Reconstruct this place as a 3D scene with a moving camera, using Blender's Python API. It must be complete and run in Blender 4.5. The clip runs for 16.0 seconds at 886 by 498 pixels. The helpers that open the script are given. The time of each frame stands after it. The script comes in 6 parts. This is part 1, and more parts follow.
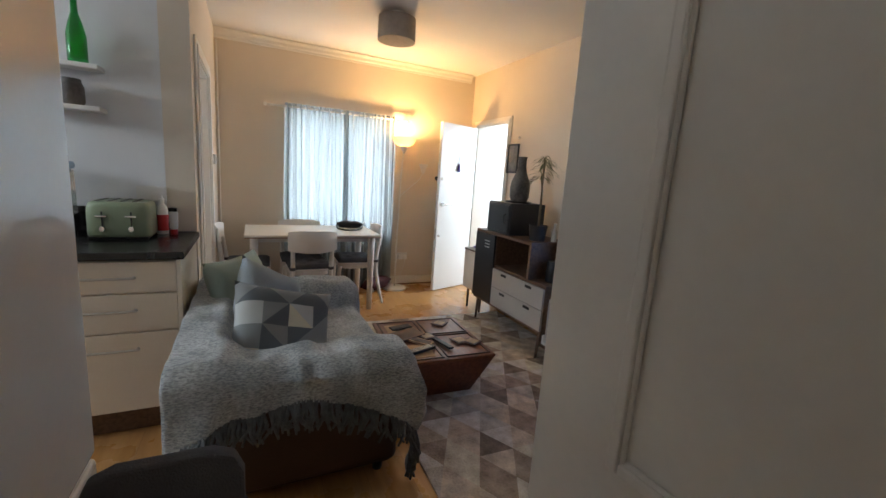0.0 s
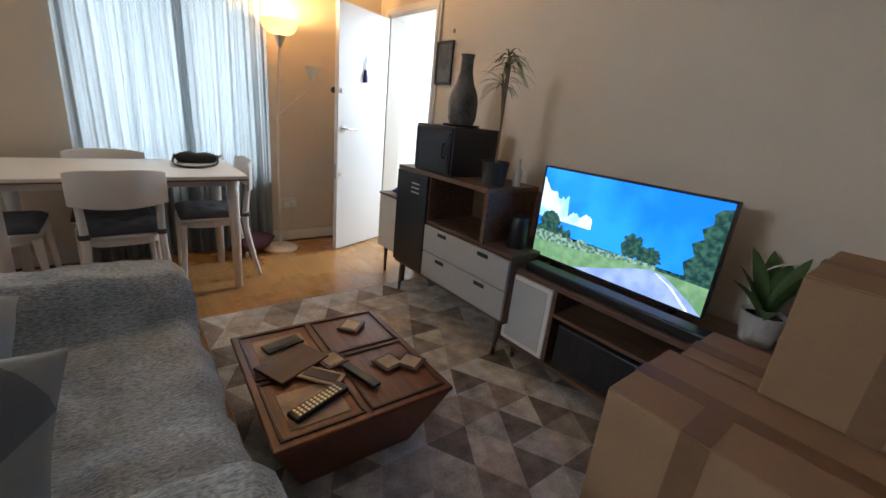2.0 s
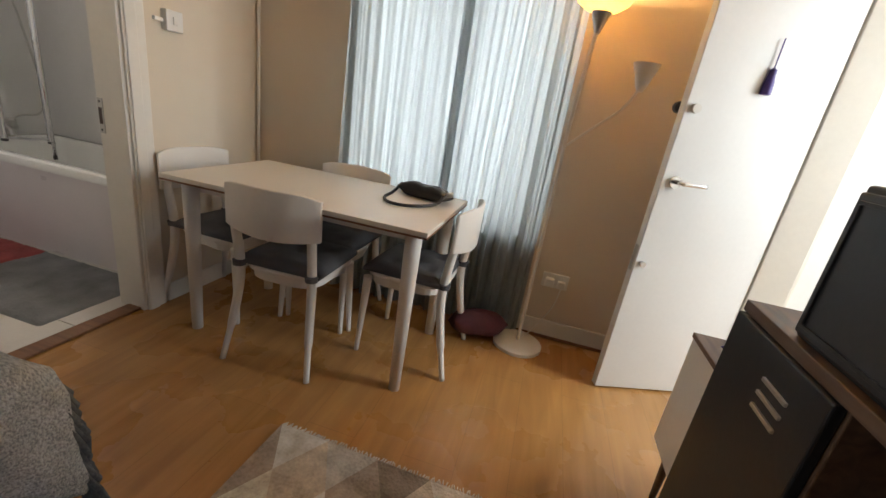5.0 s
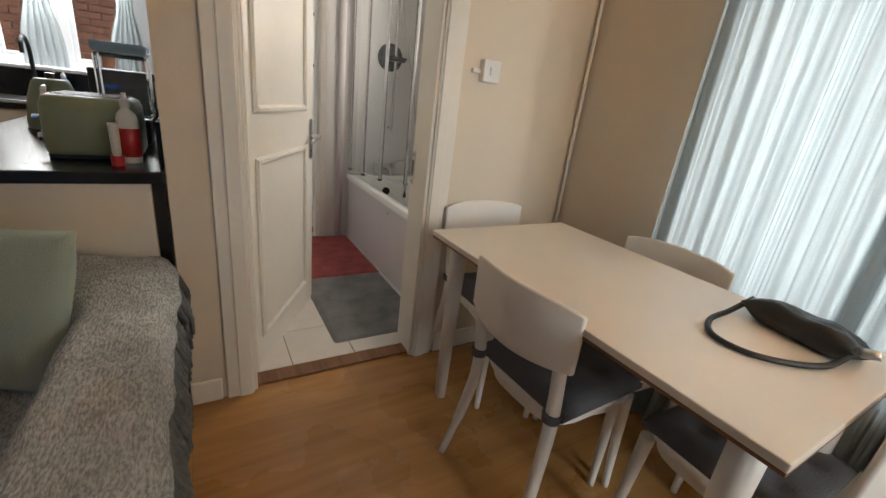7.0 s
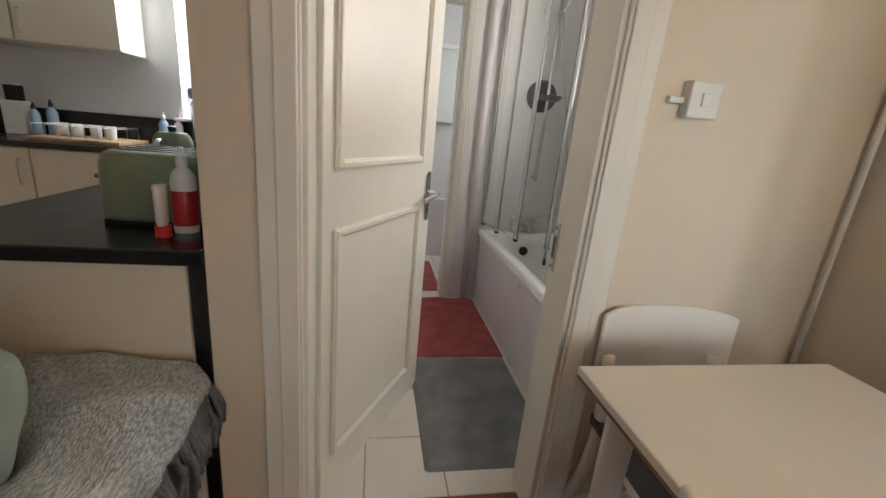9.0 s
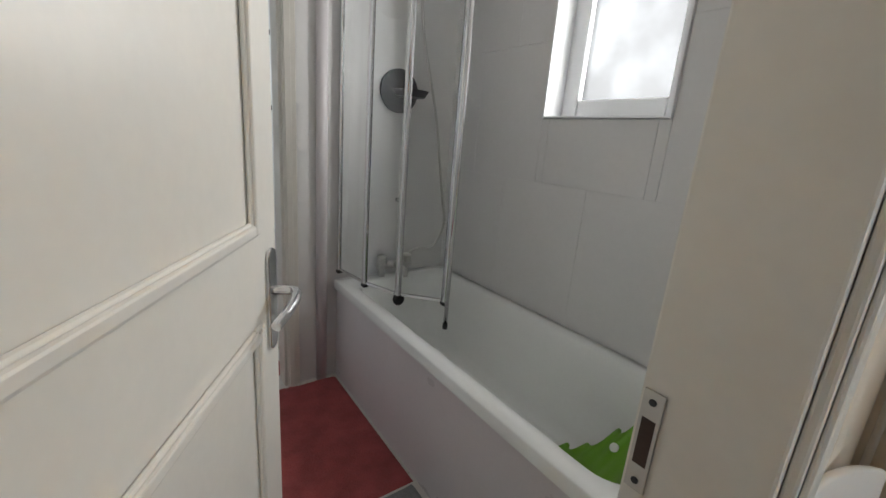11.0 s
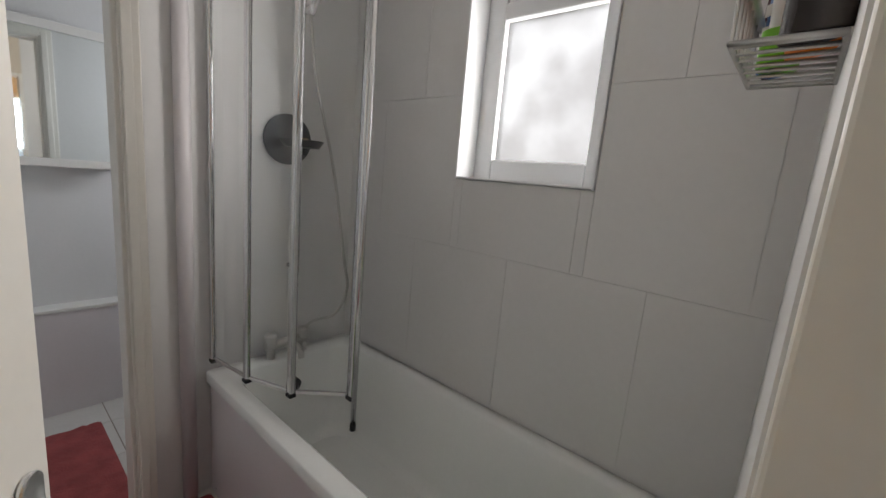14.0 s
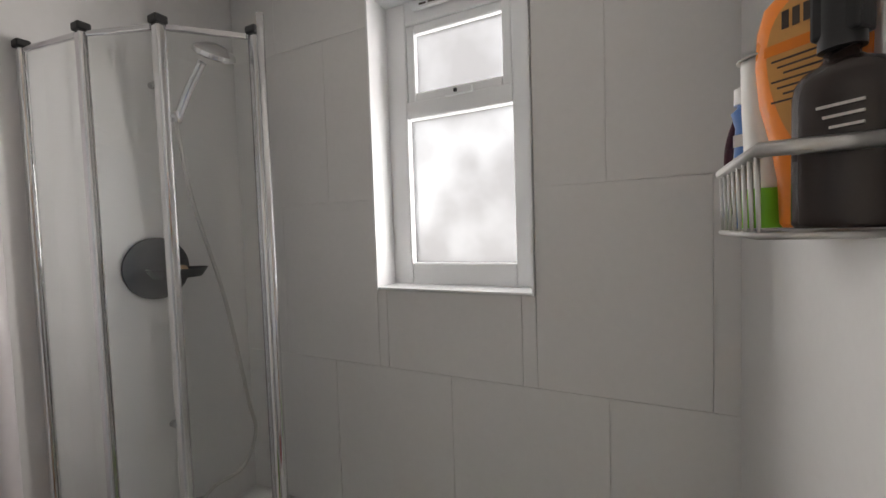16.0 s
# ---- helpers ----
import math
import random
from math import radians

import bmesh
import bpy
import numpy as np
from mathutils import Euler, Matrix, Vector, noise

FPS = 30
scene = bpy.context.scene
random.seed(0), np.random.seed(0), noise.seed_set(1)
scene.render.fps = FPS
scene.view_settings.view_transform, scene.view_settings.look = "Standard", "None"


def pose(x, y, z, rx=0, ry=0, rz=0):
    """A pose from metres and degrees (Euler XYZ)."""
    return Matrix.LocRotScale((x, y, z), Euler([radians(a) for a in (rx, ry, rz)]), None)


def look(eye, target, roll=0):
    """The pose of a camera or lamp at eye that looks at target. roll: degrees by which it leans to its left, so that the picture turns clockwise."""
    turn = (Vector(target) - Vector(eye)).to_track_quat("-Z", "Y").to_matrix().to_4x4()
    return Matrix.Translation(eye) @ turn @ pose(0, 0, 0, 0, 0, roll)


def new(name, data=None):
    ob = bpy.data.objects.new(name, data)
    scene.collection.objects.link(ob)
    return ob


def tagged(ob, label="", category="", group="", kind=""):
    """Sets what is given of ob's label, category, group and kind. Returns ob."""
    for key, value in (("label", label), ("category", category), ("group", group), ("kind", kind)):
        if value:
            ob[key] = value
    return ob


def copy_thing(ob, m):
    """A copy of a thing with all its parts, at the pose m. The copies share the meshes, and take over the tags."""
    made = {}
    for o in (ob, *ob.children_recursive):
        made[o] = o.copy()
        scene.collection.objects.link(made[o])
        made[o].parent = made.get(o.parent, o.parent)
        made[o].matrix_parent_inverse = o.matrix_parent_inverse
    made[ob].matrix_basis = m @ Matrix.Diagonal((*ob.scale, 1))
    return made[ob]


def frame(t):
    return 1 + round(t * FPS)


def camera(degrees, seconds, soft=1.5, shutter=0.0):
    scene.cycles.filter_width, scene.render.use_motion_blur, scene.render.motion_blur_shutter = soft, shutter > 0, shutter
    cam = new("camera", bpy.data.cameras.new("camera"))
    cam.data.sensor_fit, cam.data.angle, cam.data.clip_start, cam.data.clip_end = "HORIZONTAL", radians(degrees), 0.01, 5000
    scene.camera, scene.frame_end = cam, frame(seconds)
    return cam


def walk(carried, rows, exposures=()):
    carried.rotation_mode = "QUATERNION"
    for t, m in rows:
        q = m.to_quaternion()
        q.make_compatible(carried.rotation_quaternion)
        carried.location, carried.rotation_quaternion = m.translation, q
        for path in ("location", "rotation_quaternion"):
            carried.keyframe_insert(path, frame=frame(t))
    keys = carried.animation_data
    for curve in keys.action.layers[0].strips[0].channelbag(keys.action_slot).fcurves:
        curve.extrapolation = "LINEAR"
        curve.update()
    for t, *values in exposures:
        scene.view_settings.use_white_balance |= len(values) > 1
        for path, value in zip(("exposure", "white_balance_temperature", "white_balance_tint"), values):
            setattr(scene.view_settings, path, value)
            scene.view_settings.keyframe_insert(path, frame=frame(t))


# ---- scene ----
cam = camera(95.0, 16.0)
PATH = [
    (0, (0.308, 2.115, 1.346), (1.157, 3.892, 1.0), 3.9),
    (0.5, (0.381, 2.422, 1.299), (1.203, 4.214, 0.959), 2.8),
    (1, (0.488, 2.747, 1.331), (1.469, 4.46, 1.014), 1.0),
    (1.5, (0.641, 3.003, 1.319), (1.69, 4.654, 0.9), 3.9),
    (2, (0.784, 3.192, 1.23), (2.01, 4.642, 0.604), 5.9),
    (2.5, (0.927, 3.39, 1.202), (2.144, 4.775, 0.428), 5.3),
    (3, (1.096, 3.557, 1.2), (1.971, 5.154, 0.373), 5.3),
    (3.2, (1.149, 3.625, 1.197), (1.899, 5.288, 0.376), 5.4),
    (5.3, (1.818, 4.574, 1.181), (1.125, 6.342, 0.554), 9.9),
    (5.5, (1.792, 4.591, 1.189), (0.882, 6.265, 0.582), 10.4),
    (6, (1.771, 4.82, 1.231), (0.358, 6.067, 0.562), 8.4),
    (6.5, (1.709, 4.964, 1.229), (0.15, 6.025, 0.564), 7.9),
    (7, (1.554, 5.101, 1.225), (-0.044, 6.097, 0.551), 6.9),
    (7.5, (1.413, 5.23, 1.217), (-0.389, 5.832, 0.592), 6.2),
    (8, (1.288, 5.37, 1.239), (-0.59, 5.724, 0.65), 6.0),
    (8.2, (1.231, 5.401, 1.24), (-0.659, 5.728, 0.672), 5.6),
    (10.3, (0.389, 5.354, 1.27), (-1.418, 6.037, 0.753), 4.0),
    (10.5, (0.264, 5.367, 1.297), (-1.473, 6.202, 0.761), 4.9),
    (11, (0.068, 5.436, 1.291), (-1.489, 6.584, 0.782), 4.6),
    (11.5, (-0.05, 5.508, 1.295), (-1.533, 6.761, 0.815), 4.9),
    (12, (-0.087, 5.545, 1.294), (-1.532, 6.835, 0.796), 6.4),
    (12.5, (-0.109, 5.571, 1.298), (-1.492, 6.927, 0.797), 7.0),
    (13, (-0.129, 5.59, 1.313), (-1.45, 7.014, 0.834), 6.9),
    (13.5, (-0.135, 5.576, 1.348), (-1.428, 7.042, 0.925), 6.2),
    (14, (-0.164, 5.598, 1.421), (-1.44, 7.099, 1.073), 5.1),
    (14.5, (-0.219, 5.613, 1.495), (-1.479, 7.144, 1.233), 3.3),
    (15, (-0.286, 5.617, 1.584), (-1.467, 7.216, 1.364), 0.4),
    (15.5, (-0.326, 5.634, 1.64), (-1.339, 7.351, 1.483), -1.4),
    (16, (-0.363, 5.686, 1.616), (-1.243, 7.48, 1.526), -1.9),
]
walk(cam, [(t, look(eye, target, roll)) for t, eye, target, roll in PATH],
     [(0, 1.45, 6200, 10), (1.5, 1.2, 5700, 9), (3.0, 1.4, 7300, 15), (5.5, 1.05, 7100, 12), (8.0, 1.2, 7100, 11), (10.5, 1.0, 6200, 8), (12.5, 0.8, 6300, 10), (16, 0.7, 6500, 12)])

# ---- world and large lights ----
world = bpy.data.worlds.new("world")
scene.world = world
world.use_nodes = True
sky = world.node_tree.nodes.new("ShaderNodeTexSky")
sky.sky_type, sky.sun_disc = "NISHITA", False
sky.sun_elevation, sky.sun_rotation = radians(40), radians(200)
world.node_tree.links.new(sky.outputs[0], world.node_tree.nodes["Background"].inputs[0])
world.node_tree.nodes["Background"].inputs[1].default_value = 0.12
sun = new("sun", bpy.data.lights.new("sun", "SUN"))
sun.data.energy, sun.data.angle, sun.data.color = 0.8, radians(20), (1, 0.96, 0.9)
sun.matrix_world = look((0, 0, 10), (-3, 6, 0))


def area(name, eye, target, sx, sy, watts, colour):
    ob = new(name, bpy.data.lights.new(name, "AREA"))
    ob.data.shape, ob.data.size, ob.data.size_y = "RECTANGLE", sx, sy
    ob.data.energy, ob.data.color = watts, colour
    ob.matrix_world = look(eye, target)
    return ob


DAY = (0.86, 0.93, 1.0)
area("daylight_living_window", (1.21, 7.0, 1.28), (1.21, 6.0, 1.2), 1.0, 1.25, 15, DAY)
area("daylight_bath_window", (-0.91, 7.08, 1.92), (-0.91, 6.0, 1.92), 0.54, 0.98, 17, (1.0, 0.965, 0.92))
area("daylight_kitchen_window", (-2.85, 4.28, 2.0), (-1.6, 4.0, 1.3), 0.85, 0.42, 25, (0.88, 0.94, 1.0))
# Brightens hall and dining side through an added opening, out of view.
area("daylight_hall", (4.3, 6.2, 1.6), (3.0, 6.2, 1.2), 0.8, 1.4, 29, (0.82, 0.93, 1.0))
# Added fill for the toilet room, placed out of view.
area("fill_wc", (-2.45, 7.05, 1.75), (-2.45, 6.0, 1.2), 0.4, 0.7, 9, (0.9, 0.95, 1.0))


def bulb(name, at, watts, colour, radius):
    ob = new(name, bpy.data.lights.new(name, "POINT"))
    ob.data.energy, ob.data.color, ob.data.shadow_soft_size = watts, colour, radius
    ob.location = at
    return ob


bulb("floor_lamp_bulb", (1.86, 6.55, 1.728), 19, (1.0, 0.58, 0.22), 0.04)


# ---- materials ----
def mat(name, colour, rough=0.6, metal=0.0, vary=0.12, scale=6.0, fine=80.0, bump=0.05, colour2=None, gloss_vary=0.08):
    """A surface with a broad and a fine variation of its colour, and fine relief."""
    m = bpy.data.materials.new(name)
    m.use_nodes = True
    nt = m.node_tree
    n, l = nt.nodes, nt.links
    b = n["Principled BSDF"]
    tc = n.new("ShaderNodeTexCoord")
    big, small = n.new("ShaderNodeTexNoise"), n.new("ShaderNodeTexNoise")
    big.inputs["Scale"].default_value, small.inputs["Scale"].default_value = scale, fine
    big.inputs["Detail"].default_value = 5
    for q in (big, small):
        l.new(tc.outputs["Object"], q.inputs["Vector"])
    mix = n.new("ShaderNodeMath")
    mix.operation = "MULTIPLY_ADD"
    mix.inputs[1].default_value = 0.35
    l.new(small.outputs[0], mix.inputs[0])
    l.new(big.outputs[0], mix.inputs[2])
    ramp = n.new("ShaderNodeValToRGB")
    ramp.color_ramp.elements[0].position, ramp.color_ramp.elements[1].position = 0.42, 0.95
    lo = [max(0.0, c * (1 - vary)) for c in colour]
    hi = colour2 if colour2 else [min(1.0, c * (1 + vary)) for c in colour]
    ramp.color_ramp.elements[0].color, ramp.color_ramp.elements[1].color = (*lo, 1), (*hi, 1)
    l.new(mix.outputs[0], ramp.inputs[0])
    l.new(ramp.outputs[0], b.inputs["Base Color"])
    b.inputs["Roughness"].default_value, b.inputs["Metallic"].default_value = rough, metal
    mr = n.new("ShaderNodeMapRange")
    mr.inputs["To Min"].default_value, mr.inputs["To Max"].default_value = max(0.02, rough - gloss_vary), min(1, rough + gloss_vary)
    l.new(big.outputs[0], mr.inputs["Value"])
    l.new(mr.outputs[0], b.inputs["Roughness"])
    if bump:
        bp = n.new("ShaderNodeBump")
        bp.inputs["Strength"].default_value, bp.inputs["Distance"].default_value = bump, 0.01
        l.new(small.outputs[0], bp.inputs["Height"])
        l.new(bp.outputs[0], b.inputs["Normal"])
    return m


def grained(name, dark, light, rough, axis="y", scale=3.0, stretch=14.0):
    """Wood with its grain along one axis."""
    m = mat(name, dark, rough, 0, 0.1, 3.0, 60, 0.03)
    n, l = m.node_tree.nodes, m.node_tree.links
    tc = n["Texture Coordinate"]
    mp = n.new("ShaderNodeMapping")
    s = {"x": (1, stretch, stretch), "y": (stretch, 1, stretch), "z": (stretch, stretch, 1)}[axis]
    mp.inputs["Scale"].default_value = s
    t = n.new("ShaderNodeTexNoise")
    t.inputs["Scale"].default_value, t.inputs["Detail"].default_value, t.inputs["Distortion"].default_value = scale, 6, 0.6
    r = n.new("ShaderNodeValToRGB")
    r.color_ramp.elements[0].position, r.color_ramp.elements[1].position = 0.3, 0.72
    r.color_ramp.elements[0].color, r.color_ramp.elements[1].color = (*dark, 1), (*light, 1)
    l.new(tc.outputs["Object"], mp.inputs[0])
    l.new(mp.outputs[0], t.inputs[0])
    l.new(t.outputs[0], r.inputs[0])
    l.new(r.outputs[0], n["Principled BSDF"].inputs["Base Color"])
    return m


def glow(name, colour, strength):
    m = bpy.data.materials.new(name)
    m.use_nodes = True
    b = m.node_tree.nodes["Principled BSDF"]
    b.inputs["Base Color"].default_value = (*colour, 1)
    b.inputs["Emission Color"].default_value, b.inputs["Emission Strength"].default_value = (*colour, 1), strength
    return m


def glass(name, colour=(1, 1, 1), rough=0.0, ior=1.45):
    m = bpy.data.materials.new(name)
    m.use_nodes = True
    b = m.node_tree.nodes["Principled BSDF"]
    b.inputs["Base Color"].default_value, b.inputs["Roughness"].default_value = (*colour, 1), rough
    b.inputs["Transmission Weight"].default_value, b.inputs["IOR"].default_value = 1.0, ior
    return m


def sheer(name, colour, clear):
    """Thin cloth that lets light through."""
    m = bpy.data.materials.new(name)
    m.use_nodes = True
    n, l = m.node_tree.nodes, m.node_tree.links
    n.remove(n["Principled BSDF"])
    d, tr, cl, a, b = (n.new("ShaderNode" + k) for k in ("BsdfDiffuse", "BsdfTranslucent", "BsdfTransparent", "MixShader", "MixShader"))
    tc, w, r = n.new("ShaderNodeTexCoord"), n.new("ShaderNodeTexNoise"), n.new("ShaderNodeValToRGB")
    w.inputs["Scale"].default_value = 220
    r.color_ramp.elements[0].color = (*[c * 0.8 for c in colour], 1)
    r.color_ramp.elements[1].color = (*colour, 1)
    l.new(tc.outputs["Object"], w.inputs[0])
    l.new(w.outputs[0], r.inputs[0])
    for q in (d, tr):
        l.new(r.outputs[0], q.inputs[0])
    a.inputs[0].default_value, b.inputs[0].default_value = 0.6, clear
    l.new(d.outputs[0], a.inputs[1])
    l.new(tr.outputs[0], a.inputs[2])
    l.new(a.outputs[0], b.inputs[1])
    l.new(cl.outputs[0], b.inputs[2])
    l.new(b.outputs[0], n["Material Output"].inputs[0])
    return m


M_WALL = mat("wall_paint_cream", (0.69, 0.605, 0.495), 0.75, 0, 0.05, 1.6, 140, 0.06)
M_KWALL = mat("wall_paint_white", (0.70, 0.71, 0.72), 0.7, 0, 0.05, 1.5, 140, 0.05)
M_BWALL = mat("wall_panel_white", (0.72, 0.71, 0.70), 0.32, 0, 0.04, 1.4, 60, 0.02)
M_CEIL = mat("ceiling_paint", (0.78, 0.76, 0.73), 0.85, 0, 0.04, 1.4, 160, 0.05)
M_PAINT = mat("white_gloss_paint", (0.78, 0.75, 0.69), 0.38, 0, 0.05, 2.5, 45, 0.04)
M_PAINT_COOL = mat("white_door_paint", (0.76, 0.77, 0.77), 0.42, 0, 0.04, 2.0, 50, 0.03)
M_TILE = mat("floor_tile_white", (0.72, 0.69, 0.65), 0.25, 0, 0.07, 3, 70, 0.02)
M_GROUT = mat("grout", (0.30, 0.25, 0.21), 0.9, 0, 0.2, 10, 90, 0.1)
M_WHITE_LAC = mat("white_lacquer", (0.78, 0.75, 0.71), 0.4, 0, 0.04, 3, 60, 0.02)
M_CREAM_LAC = mat("cream_cupboard", (0.74, 0.68, 0.58), 0.4, 0, 0.04, 3, 60, 0.02)
M_TABLETOP = mat("white_laminate", (0.78, 0.74, 0.68), 0.33, 0, 0.03, 4, 120, 0.01)
M_EDGE = grained("brown_edge", (0.16, 0.07, 0.03), (0.28, 0.13, 0.06), 0.5, "x")
M_WORKTOP = mat("black_worktop", (0.012, 0.011, 0.011), 0.24, 0, 0.4, 14, 220, 0.02)
M_WALNUT = grained("walnut", (0.075, 0.042, 0.026), (0.17, 0.095, 0.055), 0.5, "y")
M_CHERRY = grained("cherry_chest", (0.13, 0.042, 0.02), (0.235, 0.085, 0.038), 0.32, "y")
M_CHERRY_D = grained("cherry_dark", (0.045, 0.016, 0.010), (0.09, 0.03, 0.016), 0.4, "x")
M_PARCH = mat("parchment_inlay", (0.42, 0.28, 0.16), 0.55, 0, 0.25, 14, 60, 0.02)
M_GREY_LAC = mat("grey_drawer_front", (0.40, 0.385, 0.36), 0.5, 0, 0.05, 4, 60, 0.02)
M_DARKMETAL = mat("dark_metal", (0.035, 0.036, 0.04), 0.42, 0.5, 0.15, 5, 80, 0.02)
M_BLACK = mat("black_plastic", (0.012, 0.012, 0.013), 0.4, 0, 0.2, 6, 90, 0.02)
M_LEATHER = mat("brown_leather", (0.045, 0.022, 0.015), 0.5, 0, 0.25, 5, 90, 0.15)
M_BLACKLEATHER = mat("black_leather", (0.015, 0.015, 0.017), 0.42, 0, 0.25, 8, 120, 0.15)
def knitted():
    """Ribbed knit of mixed light and dark yarn."""
    m = mat("knitted_throw", (0.46, 0.51, 0.53), 0.95, 0, 0.3, 7, 130, 0.5, (0.72, 0.77, 0.78))
    n, l = m.node_tree.nodes, m.node_tree.links
    b = n["Principled BSDF"]
    src = b.inputs["Base Color"].links[0].from_socket
    mp, t, r, mx = n.new("ShaderNodeMapping"), n.new("ShaderNodeTexNoise"), n.new("ShaderNodeValToRGB"), n.new("ShaderNodeMix")
    mp.inputs["Scale"].default_value = (70, 210, 210)
    t.inputs["Scale"].default_value, t.inputs["Detail"].default_value = 1.0, 3
    r.color_ramp.elements[0].position, r.color_ramp.elements[1].position = 0.35, 0.62
    r.color_ramp.elements[0].color, r.color_ramp.elements[1].color = (0.5, 0.51, 0.53, 1), (1, 1, 1, 1)
    mx.data_type, mx.blend_type = "RGBA", "MULTIPLY"
    mx.inputs[0].default_value = 1
    l.new(n["Texture Coordinate"].outputs["Object"], mp.inputs[0])
    l.new(mp.outputs[0], t.inputs[0])
    l.new(t.outputs[0], r.inputs[0])
    l.new(src, mx.inputs[6])
    l.new(r.outputs[0], mx.inputs[7])
    l.new(mx.outputs[2], b.inputs["Base Color"])
    n["Bump"].inputs["Distance"].default_value = 0.02
    l.new(t.outputs[0], n["Bump"].inputs["Height"])
    return m


M_THROW = knitted()
M_FRINGE = mat("throw_fringe", (0.13, 0.145, 0.155), 0.95, 0, 0.35, 30, 160, 0.5)
M_CUSH_BLUE = mat("blue_grey_cotton", (0.29, 0.33, 0.35), 0.9, 0, 0.1, 6, 260, 0.3)
M_CUSH_GREEN = mat("sage_cotton", (0.33, 0.40, 0.345), 0.9, 0, 0.1, 6, 260, 0.3)
M_SEATPAD = mat("grey_seat_pad", (0.10, 0.098, 0.105), 0.95, 0, 0.15, 10, 240, 0.4)
M_CHROME = mat("chrome", (0.72, 0.72, 0.73), 0.14, 1.0, 0.04, 6, 60, 0.0, None, 0.05)
M_STEEL = mat("brushed_steel", (0.55, 0.54, 0.52), 0.33, 1.0, 0.06, 6, 90, 0.01)
M_GLASS = glass("clear_glass", (0.97, 0.985, 0.98))


def frosted():
    """Obscured glass; its dark, uneven tint makes the lamp behind look dimmer."""
    m = glass("frosted_glass", (0.1, 0.1, 0.1), 0.5)
    n, l = m.node_tree.nodes, m.node_tree.links
    tc, t, r = n.new("ShaderNodeTexCoord"), n.new("ShaderNodeTexNoise"), n.new("ShaderNodeValToRGB")
    t.inputs["Scale"].default_value, t.inputs["Detail"].default_value = 4.5, 3
    r.color_ramp.elements[0].position, r.color_ramp.elements[1].position = 0.36, 0.62
    r.color_ramp.elements[0].color, r.color_ramp.elements[1].color = (0.043, 0.043, 0.044, 1), (0.068, 0.070, 0.072, 1)
    l.new(tc.outputs["Object"], t.inputs[0])
    l.new(t.outputs[0], r.inputs[0])
    l.new(r.outputs[0], n["Principled BSDF"].inputs["Base Color"])
    return m


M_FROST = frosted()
M_UPVC = mat("white_upvc", (0.84, 0.85, 0.86), 0.35, 0, 0.02, 4, 60, 0.01)
M_ACRYLIC = mat("white_acrylic", (0.86, 0.87, 0.85), 0.14, 0, 0.03, 3, 60, 0.0)
M_TUBPANEL = mat("bath_panel", (0.71, 0.67, 0.68), 0.3, 0, 0.04, 3, 60, 0.01)
M_REDMAT = mat("red_bath_mat", (0.38, 0.085, 0.085), 0.98, 0, 0.25, 12, 170, 0.9)
M_GREYMAT = mat("grey_bath_mat", (0.235, 0.24, 0.25), 0.98, 0, 0.3, 7, 170, 0.9)
M_GREENMAT = mat("green_rubber", (0.14, 0.34, 0.015), 0.4, 0, 0.08, 6, 60, 0.02)
M_CARD = mat("cardboard", (0.31, 0.19, 0.105), 0.85, 0, 0.1, 5, 110, 0.06)
M_TAPE = mat("brown_parcel_tape", (0.20, 0.11, 0.055), 0.6, 0, 0.12, 9, 60, 0.04)
M_GREEN_ENAMEL = mat("sage_enamel", (0.225, 0.275, 0.18), 0.3, 0, 0.05, 5, 60, 0.01)
M_LAMPWHITE = mat("lamp_white_metal", (0.72, 0.69, 0.64), 0.4, 0, 0.04, 5, 60, 0.01)
M_SHADE_CLOTH = mat("lamp_shade_cloth", (0.34, 0.29, 0.25), 0.9, 0, 0.1, 30, 260, 0.3)
M_DIFFUSER = mat("lamp_diffuser", (0.74, 0.68, 0.60), 0.5, 0, 0.03, 4, 60, 0.0)
M_LEAF = mat("leaf_green", (0.055, 0.11, 0.03), 0.45, 0, 0.35, 12, 60, 0.05)
M_LEAF_PALE = mat("leaf_grey_green", (0.13, 0.15, 0.075), 0.55, 0, 0.3, 12, 60, 0.05)
M_STEM = mat("plant_stem", (0.16, 0.12, 0.07), 0.8, 0, 0.2, 20, 90, 0.2)
M_POT_DARK = mat("dark_pot", (0.03, 0.03, 0.032), 0.5, 0, 0.2, 8, 70, 0.08)
M_POT_WHITE = mat("white_pot", (0.62, 0.59, 0.55), 0.5, 0, 0.1, 8, 70, 0.04)
M_SOIL = mat("soil", (0.03, 0.02, 0.015), 0.95, 0, 0.4, 40, 120, 0.6)
M_VASE = mat("stoneware", (0.055, 0.052, 0.05), 0.5, 0, 0.5, 9, 60, 0.15, (0.17, 0.16, 0.15))
M_MAROON = mat("maroon_cloth", (0.075, 0.014, 0.024), 0.7, 0, 0.3, 12, 120, 0.3)
M_PURPLE = mat("purple_silk", (0.06, 0.035, 0.22), 0.5, 0, 0.2, 20, 90, 0.1)
M_ORANGE = mat("orange_plastic", (0.85, 0.24, 0.015), 0.3, 0, 0.04, 6, 60, 0.0)
M_LABEL = mat("orange_label", (0.72, 0.36, 0.10), 0.45, 0, 0.08, 10, 60, 0.0)
M_BROWNBOTTLE = mat("dark_brown_plastic", (0.03, 0.021, 0.019), 0.25, 0, 0.1, 6, 60, 0.0)
M_LIME = mat("lime_plastic", (0.20, 0.55, 0.03), 0.35, 0, 0.05, 6, 60, 0.0)
M_BLUEPACK = mat("blue_pack", (0.06, 0.16, 0.42), 0.4, 0, 0.1, 9, 60, 0.0)
